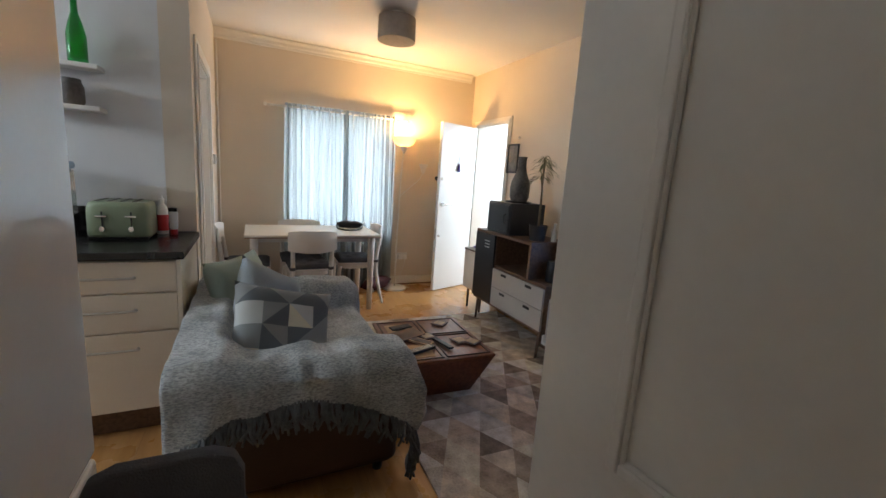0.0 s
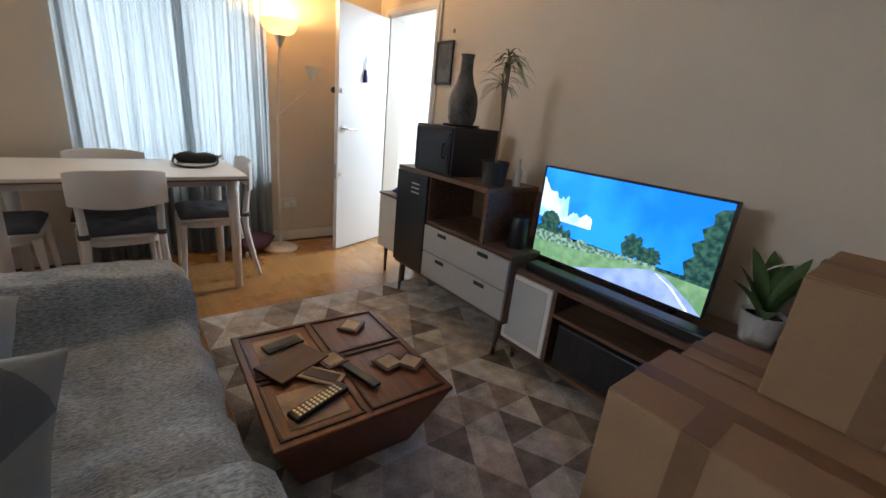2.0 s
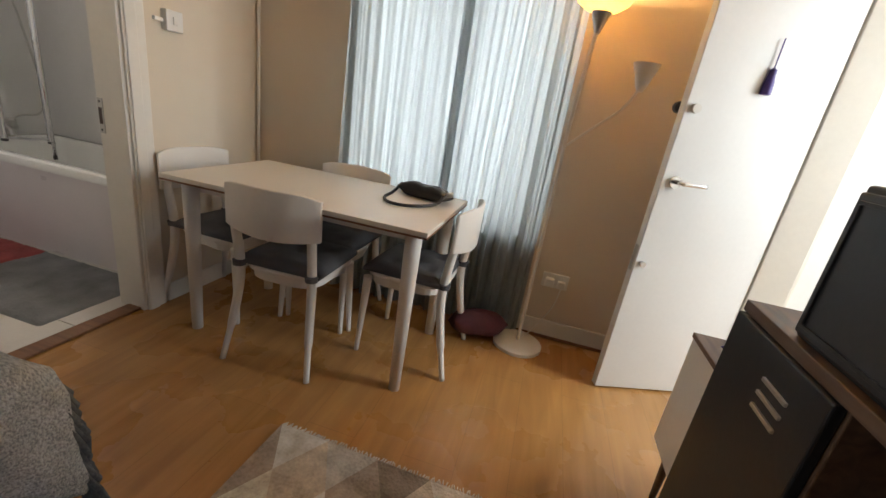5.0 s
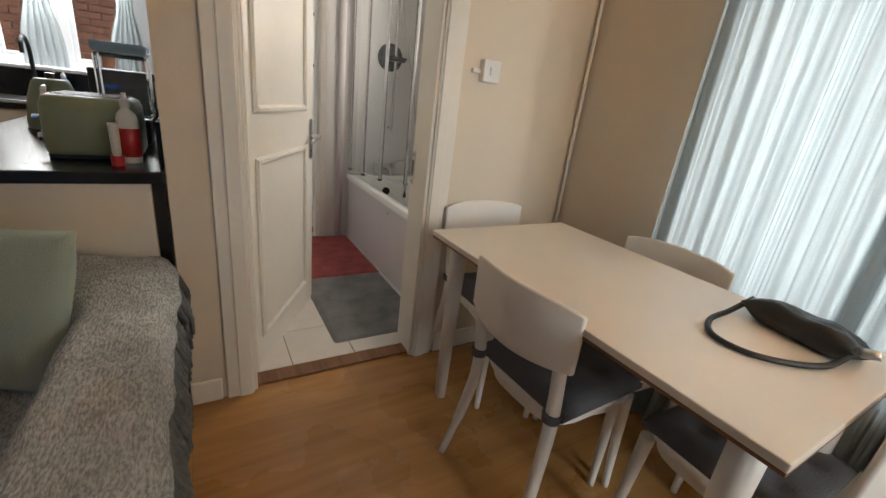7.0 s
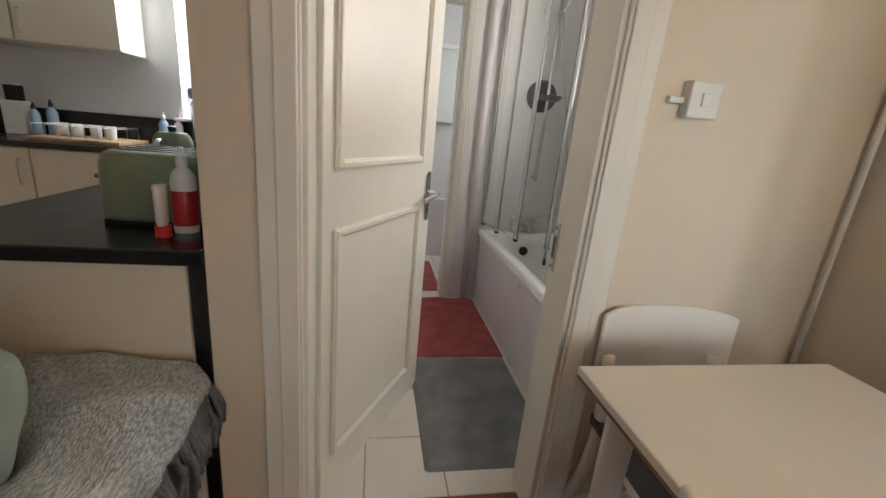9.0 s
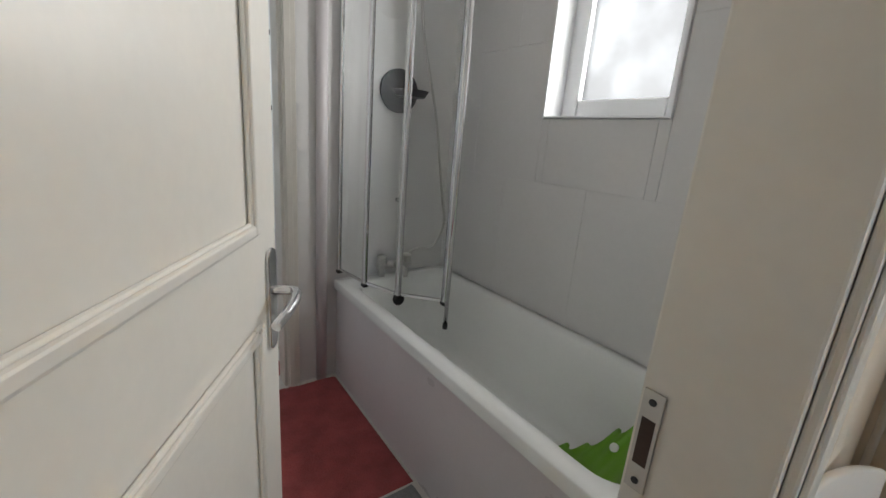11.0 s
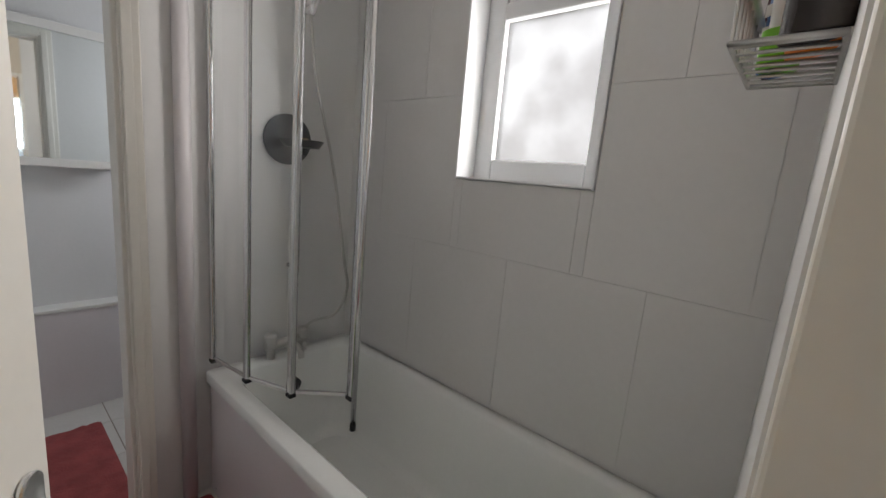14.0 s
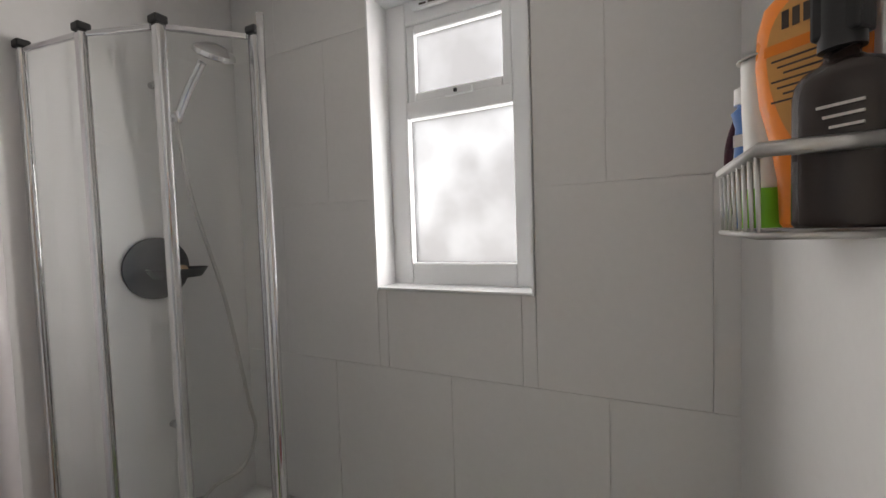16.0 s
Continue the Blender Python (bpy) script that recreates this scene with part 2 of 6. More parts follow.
M_WHITEPLASTIC = mat("white_plastic", (0.75, 0.74, 0.71), 0.35, 0, 0.03, 6, 60, 0.0)
M_RED = mat("red_plastic", (0.5, 0.03, 0.03), 0.35, 0, 0.06, 6, 60, 0.0)
M_TEXT_DARK = mat("dark_print", (0.07, 0.05, 0.04), 0.6, 0, 0.1, 9, 60, 0.0)
M_TEXT_PALE = mat("pale_print", (0.65, 0.62, 0.58), 0.6, 0, 0.1, 9, 60, 0.0)
M_BRICK = mat("red_brick", (0.36, 0.15, 0.085), 0.9, 0, 0.3, 4, 60, 0.3)
M_MORTAR = mat("mortar", (0.48, 0.44, 0.38), 0.95, 0, 0.15, 8, 90, 0.3)
M_GREENGLASS = glass("green_bottle_glass", (0.04, 0.42, 0.09), 0.02)
M_TERRA = mat("terracotta", (0.40, 0.15, 0.08), 0.8, 0, 0.15, 8, 90, 0.1)
M_MIRROR = mat("mirror", (0.86, 0.88, 0.86), 0.03, 1.0, 0.01, 2, 60, 0.0, None, 0.01)
M_CURTAIN = sheer("sheer_curtain", (0.43, 0.475, 0.485), 0.0)
M_GROUND = mat("paving", (0.22, 0.21, 0.20), 0.9, 0, 0.25, 2, 40, 0.2)
M_BLUESHEET = mat("clear_blue_plastic", (0.30, 0.42, 0.52), 0.2, 0, 0.1, 6, 60, 0.0)


def laminate():
    """Orange-brown laminate boards along y, each with its own tone and fine grain."""
    m = grained("laminate_floor", (0.38, 0.185, 0.06), (0.52, 0.28, 0.10), 0.28, "y", 2.2, 9)
    n, l = m.node_tree.nodes, m.node_tree.links
    b = n["Principled BSDF"]
    src = b.inputs["Base Color"].links[0].from_socket
    br = n.new("ShaderNodeTexBrick")
    mp = n.new("ShaderNodeMapping")
    mp.inputs["Rotation"].default_value = (0, 0, radians(90))
    l.new(n["Texture Coordinate"].outputs["Object"], mp.inputs[0])
    l.new(mp.outputs[0], br.inputs["Vector"])
    br.inputs["Color1"].default_value, br.inputs["Color2"].default_value = (0.9, 0.9, 0.9, 1), (1, 1, 1, 1)
    br.inputs["Mortar"].default_value = (0.72, 0.7, 0.68, 1)
    for k, v in (("Scale", 1.0), ("Mortar Size", 0.0012), ("Brick Width", 1.25), ("Row Height", 0.19)):
        br.inputs[k].default_value = v
    mx = n.new("ShaderNodeMix")
    mx.data_type, mx.blend_type = "RGBA", "MULTIPLY"
    mx.inputs[0].default_value = 1
    l.new(src, mx.inputs[6])
    l.new(br.outputs[0], mx.inputs[7])
    l.new(mx.outputs[2], b.inputs["Base Color"])
    return m


M_FLOOR = laminate()


# ---- building helpers ----
def put_mesh(name, bm, material, parent=None, smooth=False, bevel=0.0, segs=2):
    me = bpy.data.meshes.new(name)
    bmesh.ops.recalc_face_normals(bm, faces=bm.faces)
    if smooth:
        for fc in bm.faces:
            fc.smooth = True
    bm.to_mesh(me)
    bm.free()
    for q in material if isinstance(material, (list, tuple)) else [material]:
        me.materials.append(q)
    ob = new(name, me)
    if parent:
        ob.parent = parent
    if bevel:
        md = ob.modifiers.new("bevel", "BEVEL")
        md.width, md.segments, md.limit_method = bevel, segs, "ANGLE"
    return ob


def add_box(bm, x0, x1, y0, y1, z0, z1, mi=0):
    v = [bm.verts.new((x, y, z)) for z in (z0, z1) for y in (y0, y1) for x in (x0, x1)]
    for q in ((0, 2, 3, 1), (4, 5, 7, 6), (0, 1, 5, 4), (2, 6, 7, 3), (0, 4, 6, 2), (1, 3, 7, 5)):
        bm.faces.new([v[i] for i in q]).material_index = mi
    return v


def box(name, x0, x1, y0, y1, z0, z1, material, parent=None, bevel=0.003, segs=2):
    bm = bmesh.new()
    add_box(bm, x0, x1, y0, y1, z0, z1)
    return put_mesh(name, bm, material, parent, False, bevel, segs)


def boxes(name, rows, material, parent=None, bevel=0.003):
    bm = bmesh.new()
    for r in rows:
        add_box(bm, *r)
    return put_mesh(name, bm, material, parent, False, bevel)


def lathe(name, profile, material, parent=None, at=(0, 0, 0), n=32, squash=1.0, bevel=0.0):
    """A turned body from (radius, height) pairs."""
    bm = bmesh.new()
    rings = []
    for r, z in profile:
        if r < 1e-5:
            rings.append([bm.verts.new((at[0], at[1], at[2] + z))])
        else:
            rings.append([bm.verts.new((at[0] + r * math.cos(2 * math.pi * i / n), at[1] + squash * r * math.sin(2 * math.pi * i / n), at[2] + z)) for i in range(n)])
    for a, b in zip(rings, rings[1:]):
        for i in range(n):
            q = [a[i % len(a)], a[(i + 1) % len(a)], b[(i + 1) % len(b)], b[i % len(b)]]
            q = list(dict.fromkeys(q))
            if len(q) > 2:
                bm.faces.new(q)
    for r in (rings[0], rings[-1]):
        if len(r) > 1:
            bm.faces.new(r)
    ob = put_mesh(name, bm, material, parent, True)
    md = ob.modifiers.new("edges", "EDGE_SPLIT")
    md.split_angle = radians(38)
    return ob


def add_sweep(bm, pts, radii, n=8):
    """A round tube through points, with a radius for each."""
    pts = [Vector(p) for p in pts]
    if not isinstance(radii, (list, tuple)):
        radii = [radii] * len(pts)
    rings, side = [], None
    for i, p in enumerate(pts):
        d = (pts[min(i + 1, len(pts) - 1)] - pts[max(i - 1, 0)]).normalized()
        side = d.orthogonal().normalized() if side is None else (side - d * side.dot(d)).normalized()
        up = d.cross(side)
        rings.append([bm.verts.new(p + radii[i] * (math.cos(2 * math.pi * k / n) * side + math.sin(2 * math.pi * k / n) * up)) for k in range(n)])
    for a, b in zip(rings, rings[1:]):
        for k in range(n):
            bm.faces.new((a[k], a[(k + 1) % n], b[(k + 1) % n], b[k])).smooth = True
    bm.faces.new(rings[0][::-1])
    bm.faces.new(rings[-1])


def sweep(name, pts, radii, material, parent=None, n=10):
    bm = bmesh.new()
    add_sweep(bm, pts, radii, n)
    return put_mesh(name, bm, material, parent)


def bend(points, steps=8):
    """A smooth line through points."""
    p = [Vector(q) for q in points]
    p = [2 * p[0] - p[1], *p, 2 * p[-1] - p[-2]]
    out = []
    for i in range(1, len(p) - 2):
        for k in range(steps):
            t = k / steps
            out.append(0.5 * (2 * p[i] + (p[i + 1] - p[i - 1]) * t + (2 * p[i - 1] - 5 * p[i] + 4 * p[i + 1] - p[i + 2]) * t * t + (3 * p[i] - p[i - 1] - 3 * p[i + 1] + p[i + 2]) * t ** 3))
    return out + [p[-2]]


def prism(name, outline, z0, z1, material, parent=None, bevel=0.0):
    """An upright body on a flat outline."""
    bm = bmesh.new()
    a = [bm.verts.new((x, y, z0)) for x, y in outline]
    b = [bm.verts.new((x, y, z1)) for x, y in outline]
    bm.faces.new(a[::-1])
    bm.faces.new(b)
    for i in range(len(a)):
        j = (i + 1) % len(a)
        bm.faces.new((a[i], a[j], b[j], b[i]))
    return put_mesh(name, bm, material, parent, False, bevel)


def thing(name, x, y, z, rz, label, category, group=""):
    ob = new(name)
    ob.empty_display_size = 0.1
    ob.matrix_basis = pose(x, y, z, 0, 0, rz)
    return tagged(ob, label, category, group)


def pillow(name, m, w, h, d, material, faces=None):
    """A square cushion, plump in the middle, with drawn-out corners; it stands in its own xz plane."""
    bm = bmesh.new()
    n = 20
    grid = {}
    for s in (-1, 1):
        for i in range(n + 1):
            for j in range(n + 1):
                u, v = 2 * i / n - 1, 2 * j / n - 1
                edge = i in (0, n) or j in (0, n)
                if s == 1 and edge:
                    grid[s, i, j] = grid[-1, i, j]
                    continue
                t = max(0, (1 - u ** 4) * (1 - v ** 4)) ** 0.55
                pin = 1 - 0.09 * (1 - abs(u) ** 2) * abs(v) ** 3 - 0.09 * (1 - abs(v) ** 2) * abs(u) ** 3
                wr = 0.012 * noise.noise((u * 2.3 + d * 50, v * 2.3, s * 3 + w * 9))
                grid[s, i, j] = bm.verts.new((u * w / 2 * pin, s * (d / 2 * t) + wr * t, v * h / 2 * pin))
    for s in (-1, 1):
        for i in range(n):
            for j in range(n):
                c = [grid[s, i, j], grid[s, i + 1, j], grid[s, i + 1, j + 1], grid[s, i, j + 1]]
                if not faces:
                    bm.faces.new(c)
                    continue
                k, q, a, b = i // 5, j // 5, i % 5, j % 5
                flip = (k + q) % 2
                d = b - a if flip else a + b - 4
                tone = [faces[(k * 3 + q * 5 + 2 * u + k * q) % len(faces)] for u in (0, 1)]
                if d:
                    bm.faces.new(c).material_index = tone[d > 0]
                elif flip:
                    bm.faces.new((c[0], c[1], c[2])).material_index = tone[0]
                    bm.faces.new((c[0], c[2], c[3])).material_index = tone[1]
                else:
                    bm.faces.new((c[0], c[1], c[3])).material_index = tone[0]
                    bm.faces.new((c[1], c[2], c[3])).material_index = tone[1]
    ob = put_mesh(name, bm, material, None, True)
    ob.matrix_basis = m
    return ob


def wall(name, axis, p0, p1, a0, a1, z0, z1, material, holes=()):
    """A wall of thickness p0..p1 along an axis, with openings cut through it."""
    al = sorted({a0, a1, *[q for h in holes for q in h[:2]]})
    zl = sorted({z0, z1, *[q for h in holes for q in h[2:]]})
    na, nz = len(al) - 1, len(zl) - 1

    def solid(i, k):
        if not (0 <= i < na and 0 <= k < nz):
            return False
        a, z = (al[i] + al[i + 1]) / 2, (zl[k] + zl[k + 1]) / 2
        return not any(h[0] < a < h[1] and h[2] < z < h[3] for h in holes)

    bm = bmesh.new()
    made = {}

    def vert(p, a, z):
        if (p, a, z) not in made:
            made[p, a, z] = bm.verts.new((p, a, z) if axis == "y" else (a, p, z))
        return made[p, a, z]

    for i in range(na):
        for k in range(nz):
            if not solid(i, k):
                continue
            A, B, C, D = al[i], al[i + 1], zl[k], zl[k + 1]
            for p in (p0, p1):
                bm.faces.new([vert(p, *q) for q in ((A, C), (B, C), (B, D), (A, D))])
            for (di, dk), e in (((-1, 0), ((A, C), (A, D))), ((1, 0), ((B, C), (B, D))), ((0, -1), ((A, C), (B, C))), ((0, 1), ((A, D), (B, D)))):
                if not solid(i + di, k + dk):
                    bm.faces.new([vert(p0, *e[0]), vert(p1, *e[0]), vert(p1, *e[1]), vert(p0, *e[1])])
    return tagged(put_mesh(name, bm, material), kind="structure")


def struct(ob):
    return tagged(ob, kind="structure")


# ---- structure ----
TOP = 2.59
struct(box("floor", -3.1, 4.4, 0.4, 7.1, -0.1, 0, M_FLOOR, None, 0))
struct(box("ceiling", -3.1, 4.4, 0.4, 7.1, TOP, TOP + 0.1, M_CEIL, None, 0))
struct(box("ground", -300, 300, -300, 300, -0.6, -0.12, M_GROUND, None, 0))
wall("wall_north", "x", 6.78, 7.06, 0.0, 4.4, 0, TOP, M_WALL, [(0.66, 1.76, 0.60, 1.95)])
wall("wall_north_bath", "x", 6.845, 7.06, -3.0, 0.0, 0, TOP, M_BWALL, [(-1.188, -0.637, 1.42, 2.42), (-2.65, -2.25, 1.4, 2.1)])
wall("wall_bath_door", "y", -0.15, 0.0, 5.0, 6.845, 0, TOP, M_WALL, [(5.212, 5.965, 0, 2.0)])
wall("wall_east", "y", 2.82, 2.97, 1.75, 6.78, 0, TOP, M_WALL, [(5.92, 6.62, 0, 1.99)])
wall("wall_south", "x", 1.75, 1.9, -2.8, 2.82, 0, TOP, M_WALL, [(0.06, 0.88, 0, 2.03)])
wall("wall_kitchen_west", "y", -3.05, -2.8, 1.75, 5.0, 0, TOP, M_KWALL, [(3.83, 4.72, 1.14, 2.25)])
wall("wall_kitchen_north", "x", 5.0, 5.1, -3.05, -0.15, 0, TOP, M_KWALL)
wall("wall_bath_west", "y", -1.96, -1.86, 5.1, 6.845, 0, TOP, M_BWALL, [(5.16, 5.94, 0, 2.05)])
wall("wall_wc_west", "y", -3.1, -3.0, 5.1, 7.06, 0, TOP, M_BWALL)
wall("wall_hall_east", "y", 4.35, 4.45, 5.0, 6.78, 0, TOP, M_PAINT_COOL, [(5.8, 6.6, 0.8, 2.2)])
wall("wall_hall_south", "x", 4.9, 5.0, 2.97, 4.45, 0, TOP, M_PAINT_COOL)
wall("wall_passage_west", "y", -0.4, -0.3, 0.4, 1.75, 0, TOP, M_WALL)
wall("wall_passage_east", "y", 1.3, 1.4, 0.4, 1.75, 0, TOP, M_WALL)
wall("wall_passage_south", "x", 0.3, 0.4, -0.4, 1.4, 0, TOP, M_WALL)
struct(box("wall_hall_lining", 2.975, 4.34, 6.765, 6.778, 0, TOP, M_PAINT_COOL, None, 0))
struct(box("floor_bath", -3.0, -0.1, 5.1, 6.845, 0.0005, 0.004, M_GROUT, None, 0))
struct(box("wall_bath_east_lining", -0.1548, -0.1505, 5.966, 6.84, 0.01, TOP, M_BWALL, None, 0))
struct(box("threshold", -0.1, -0.02, 5.212, 5.965, 0.001, 0.014, M_EDGE, None, 0.004))


def cornice(name, axis, p, side, a0, a1):
    """A small moulding under the ceiling."""
    prof = ((0, 0), (0.012, 0.0), (0.012, 0.02), (0.022, 0.03), (0.028, 0.055), (0.05, 0.075), (0.05, 0.088), (0, 0.088))
    bm = bmesh.new()
    ends = []
    for a in (a0, a1):
        ends.append([bm.verts.new((p + side * d, a, TOP - 0.09 + z) if axis == "y" else (a, p + side * d, TOP - 0.09 + z)) for d, z in prof])
    for i in range(len(prof)):
        j = (i + 1) % len(prof)
        bm.faces.new((ends[0][i], ends[0][j], ends[1][j], ends[1][i]))
    bm.faces.new(ends[0])
    bm.faces.new(ends[1][::-1])
    return struct(put_mesh(name, bm, M_PAINT))


cornice("trim_cornice_north", "x", 6.78, -1, 0.002, 2.768)
for nm, r in (
    ("baseboard_north", (0.0, 2.82, 6.765, 6.779, 0, 0.11)),
    ("baseboard_west_a", (0.0, 0.013, 5.0, 5.107, 0, 0.10)),
    ("baseboard_west_b", (0.0, 0.013, 6.07, 6.764, 0, 0.10)),
    ("baseboard_east_a", (2.806, 2.819, 1.9, 5.85, 0, 0.11)),
):
    struct(box(nm, *r, M_PAINT, None, 0.005))
struct(sweep("trim_floor_bead_north", [(0.02, 6.76, 0.008), (2.75, 6.76, 0.008)], 0.009, M_EDGE))


def door_frame(name, axis, p0, p1, a0, a1, top, w=0.1, proud=0.016, lining=0.025, both=True):
    """Lining and moulded architraves round a doorway."""
    rows = []
    for (b0, b1, z0, z1) in ((a0, a0 + lining, 0, top), (a1 - lining, a1, 0, top), (a0 + lining, a1 - lining, top - lining, top)):
        rows.append((p0 - 0.002, p1 + 0.002, b0, b1, z0, z1))
    for s, p in ((1, p1), (-1, p0)) if both else ((1, p1),):
        for (wi, lo, hi, e) in ((w, 0.0025, proud, 0.012), (w * 0.5, proud, proud + 0.008, 0.005)):
            q = (p + lo, p + hi) if s > 0 else (p - hi, p - lo)
            rows.append((*q, a0 - wi + e, a0 + e, 0.0, top + wi - e))
            rows.append((*q, a1 - e, a1 + wi - e, 0.0, top + wi - e))
            rows.append((*q, a0 + e, a1 - e, top - e, top + wi - e))
    if axis == "x":
        rows = [(c, d, a, b, e, g) for a, b, c, d, e, g in rows]
    return struct(boxes(name, rows, M_PAINT, None, 0.004))


door_frame("door_frame_bath", "y", -0.15, 0.0, 5.212, 5.965, 2.0, both=False)
door_frame("door_frame_entry", "y", 2.82, 2.97, 5.92, 6.62, 1.99, 0.06)
door_frame("door_frame_south", "x", 1.75, 1.9, 0.06, 0.88, 2.03, 0.07)
door_frame("door_frame_wc", "y", -1.96, -1.86, 5.16, 5.94, 2.05, 0.06)


def window(name, axis, p, a0, a1, z0, z1, transom=None, split=None, pane=None, fr=0.055):
    """A framed window with its panes; p is the depth of the frame's inner face, and the frame reaches 6 cm outwards."""
    w = new(name)
    struct(w)
    sgn = 1 if p > 0 else -1

    def bar(nm, b0, b1, c0, c1, d0=0.0, d1=0.06, m=M_UPVC, bv=0.006):
        lo, hi = sorted((p + sgn * d0, p + sgn * d1))
        r = (b0, b1, lo, hi, c0, c1) if axis == "x" else (lo, hi, b0, b1, c0, c1)
        return box(nm, *r, m, w, bv)

    bar("frame", a0, a0 + fr, z0, z1)
    bar("frame", a1 - fr, a1, z0, z1)
    bar("frame", a0 + fr, a1 - fr, z0, z0 + fr)
    bar("frame", a0 + fr, a1 - fr, z1 - fr, z1)
    cols = [(a0 + fr, a1 - fr)]
    if split:
        bar("mullion", split - 0.03, split + 0.03, z0 + fr, z1 - fr)
        cols = [(a0 + fr, split - 0.03), (split + 0.03, a1 - fr)]
    rws = [(z0 + fr, z1 - fr)]
    if transom:
        for c in cols:
            bar("transom", c[0], c[1], transom - 0.03, transom + 0.03, -0.004, 0.06)
        rws = [(z0 + fr, transom - 0.03), (transom + 0.03, z1 - fr)]
    for c in cols:
        for i, r in enumerate(rws):
            if i or not transom:
                k = 0.032
                bar("sash", c[0], c[0] + k, r[0], r[1], 0.008, 0.05)
                bar("sash", c[1] - k, c[1], r[0], r[1], 0.008, 0.05)
                bar("sash", c[0] + k, c[1] - k, r[0], r[0] + k, 0.008, 0.05)
                bar("sash", c[0] + k, c[1] - k, r[1] - k, r[1], 0.008, 0.05)
            g = bar("pane", c[0], c[1], r[0], r[1], 0.026, 0.032, pane or M_GLASS, 0)
            # Casts no shadow: a pane's tint dims its look, not the lamp's light.
            g.visible_shadow = False
    return w


window("window_living", "x", 6.92, 0.66, 1.76, 0.60, 1.95, None, 1.21)
window("window_bath", "x", 6.945, -1.188, -0.637, 1.42, 2.42, 2.04, None, M_FROST, 0.085)
window("window_kitchen", "y", -2.9, 3.83, 4.72, 1.14, 2.25, None, 4.28)
# Made-up window in front of the toilet room's fill lamp, never in view.
window("window_wc_unseen", "x", 6.95, -2.65, -2.25, 1.4, 2.1, None, None, M_FROST)
# Unseen window, added to hold the hall's area lamp.
window("window_hall_unseen", "y", 4.37, 5.8, 6.6, 0.8, 2.2, None, None, M_FROST)
struct(box("trim_sill_living", 0.62, 1.80, 6.74, 6.92, 0.565, 0.60, M_PAINT, None, 0.006))
struct(boxes("trim_window_reveal", [(-1.186, -1.178, 6.83, 6.944, 1.42, 2.42), (-0.647, -0.639, 6.83, 6.944, 1.42, 2.42), (-1.178, -0.647, 6.83, 6.944, 1.422, 1.43), (-1.178, -0.647, 6.83, 6.944, 2.41, 2.418)], M_UPVC, None, 0.002))
boxes_vent = thing("window_vent", -0.9, 6.935, 2.40, 0, "white plastic trickle vent on the window head", "vent")
boxes("body", [(-0.16, 0.16, -0.012, 0.006, -0.03, -0.008)], M_UPVC, boxes_vent, 0.004)
boxes("slot", [(-0.13 + 0.034 * i, -0.104 + 0.034 * i, -0.0135, -0.011, -0.022, -0.016) for i in range(8)], M_TEXT_DARK, boxes_vent, 0)
wl = thing("window_latch", -0.9, 6.94, 2.075, 0, "white plastic window latch with a dark button", "latch")
box("body", -0.05, 0.05, -0.016, 0.004, -0.012, 0.012, M_UPVC, wl, 0.005)
box("button", -0.012, 0.0, -0.022, -0.014, -0.006, 0.006, M_BLACK, wl, 0.002)


# ---- doors ----
def lever(parent, x, y, z, side, material=M_CHROME, flip=1):
    """A lever handle on a long back plate, on the face whose outward way is side along y."""
    pr = [(x + 0.021 * math.cos(a), z + (0.085 if math.sin(a) > 0 else -0.085) + 0.021 * math.sin(a)) for a in [math.pi * 2 * i / 20 for i in range(20)]]
    bm = bmesh.new()
    a = [bm.verts.new((px, y, pz)) for px, pz in pr]
    b = [bm.verts.new((px, y + side * 0.008, pz)) for px, pz in pr]
    bm.faces.new(a)
    bm.faces.new(b[::-1])
    for i in range(20):
        j = (i + 1) % 20
        bm.faces.new((a[i], a[j], b[j], b[i]))
    put_mesh("plate", bm, material, parent, False, 0.003)
    s = side
    sweep("lever", bend([(x, y + s * 0.005, z + 0.02), (x, y + s * 0.045, z + 0.02), (x - flip * 0.03, y + s * 0.058, z + 0.018), (x - flip * 0.08, y + s * 0.055, z + 0.008), (x - flip * 0.115, y + s * 0.045, z - 0.004)]), 0.0095, material, parent, 12)
    sweep("keyhole", [(x, y + s * 0.006, z - 0.06), (x, y + s * 0.0095, z - 0.06)], 0.006, M_BLACK, parent, 10)


def moulded_door(name, x, y, rz, width, label, panels, stile, handles, outer=None):
    """A panelled leaf that runs from its hinge along its own x, with raised mouldings on both faces."""
    d = thing(name, x, y, 0.008, rz, label, "door")
    box("leaf", 0, width, -0.02, 0.02, 0, 1.97, M_PAINT, d, 0.003)
    for s in (-1, 1):
        bm = bmesh.new()
        for z0, z1 in panels:
            x0, x1 = stile, width - (outer or stile)
            for (k, t) in ((0.03, 0.008), (0.019, 0.014)):
                lo, hi = sorted((s * 0.0205, s * (0.0205 + t)))
                o = (0.03 - k) / 2
                for r in ((x0 + o, x0 + o + k, z0 + o, z1 - o), (x1 - o - k, x1 - o, z0 + o, z1 - o)):
                    add_box(bm, r[0], r[1], lo, hi, r[2], r[3])
                for r in ((z0 + o, z0 + o + k), (z1 - o - k, z1 - o)):
                    add_box(bm, x0 + o + k, x1 - o - k, lo, hi, r[0], r[1])
        put_mesh("moulding", bm, M_PAINT, d, False, 0.004)
        if handles:
            lever(d, width - 0.045, s * 0.0205, 0.955, s, M_CHROME, 1)
    return d


moulded_door("bathroom_door", -0.13, 5.236, 149.8, 0.755, "white painted panelled door standing open with chrome lever handle", [(0.14, 0.935), (1.10, 1.86)], 0.05, True, 0.115)
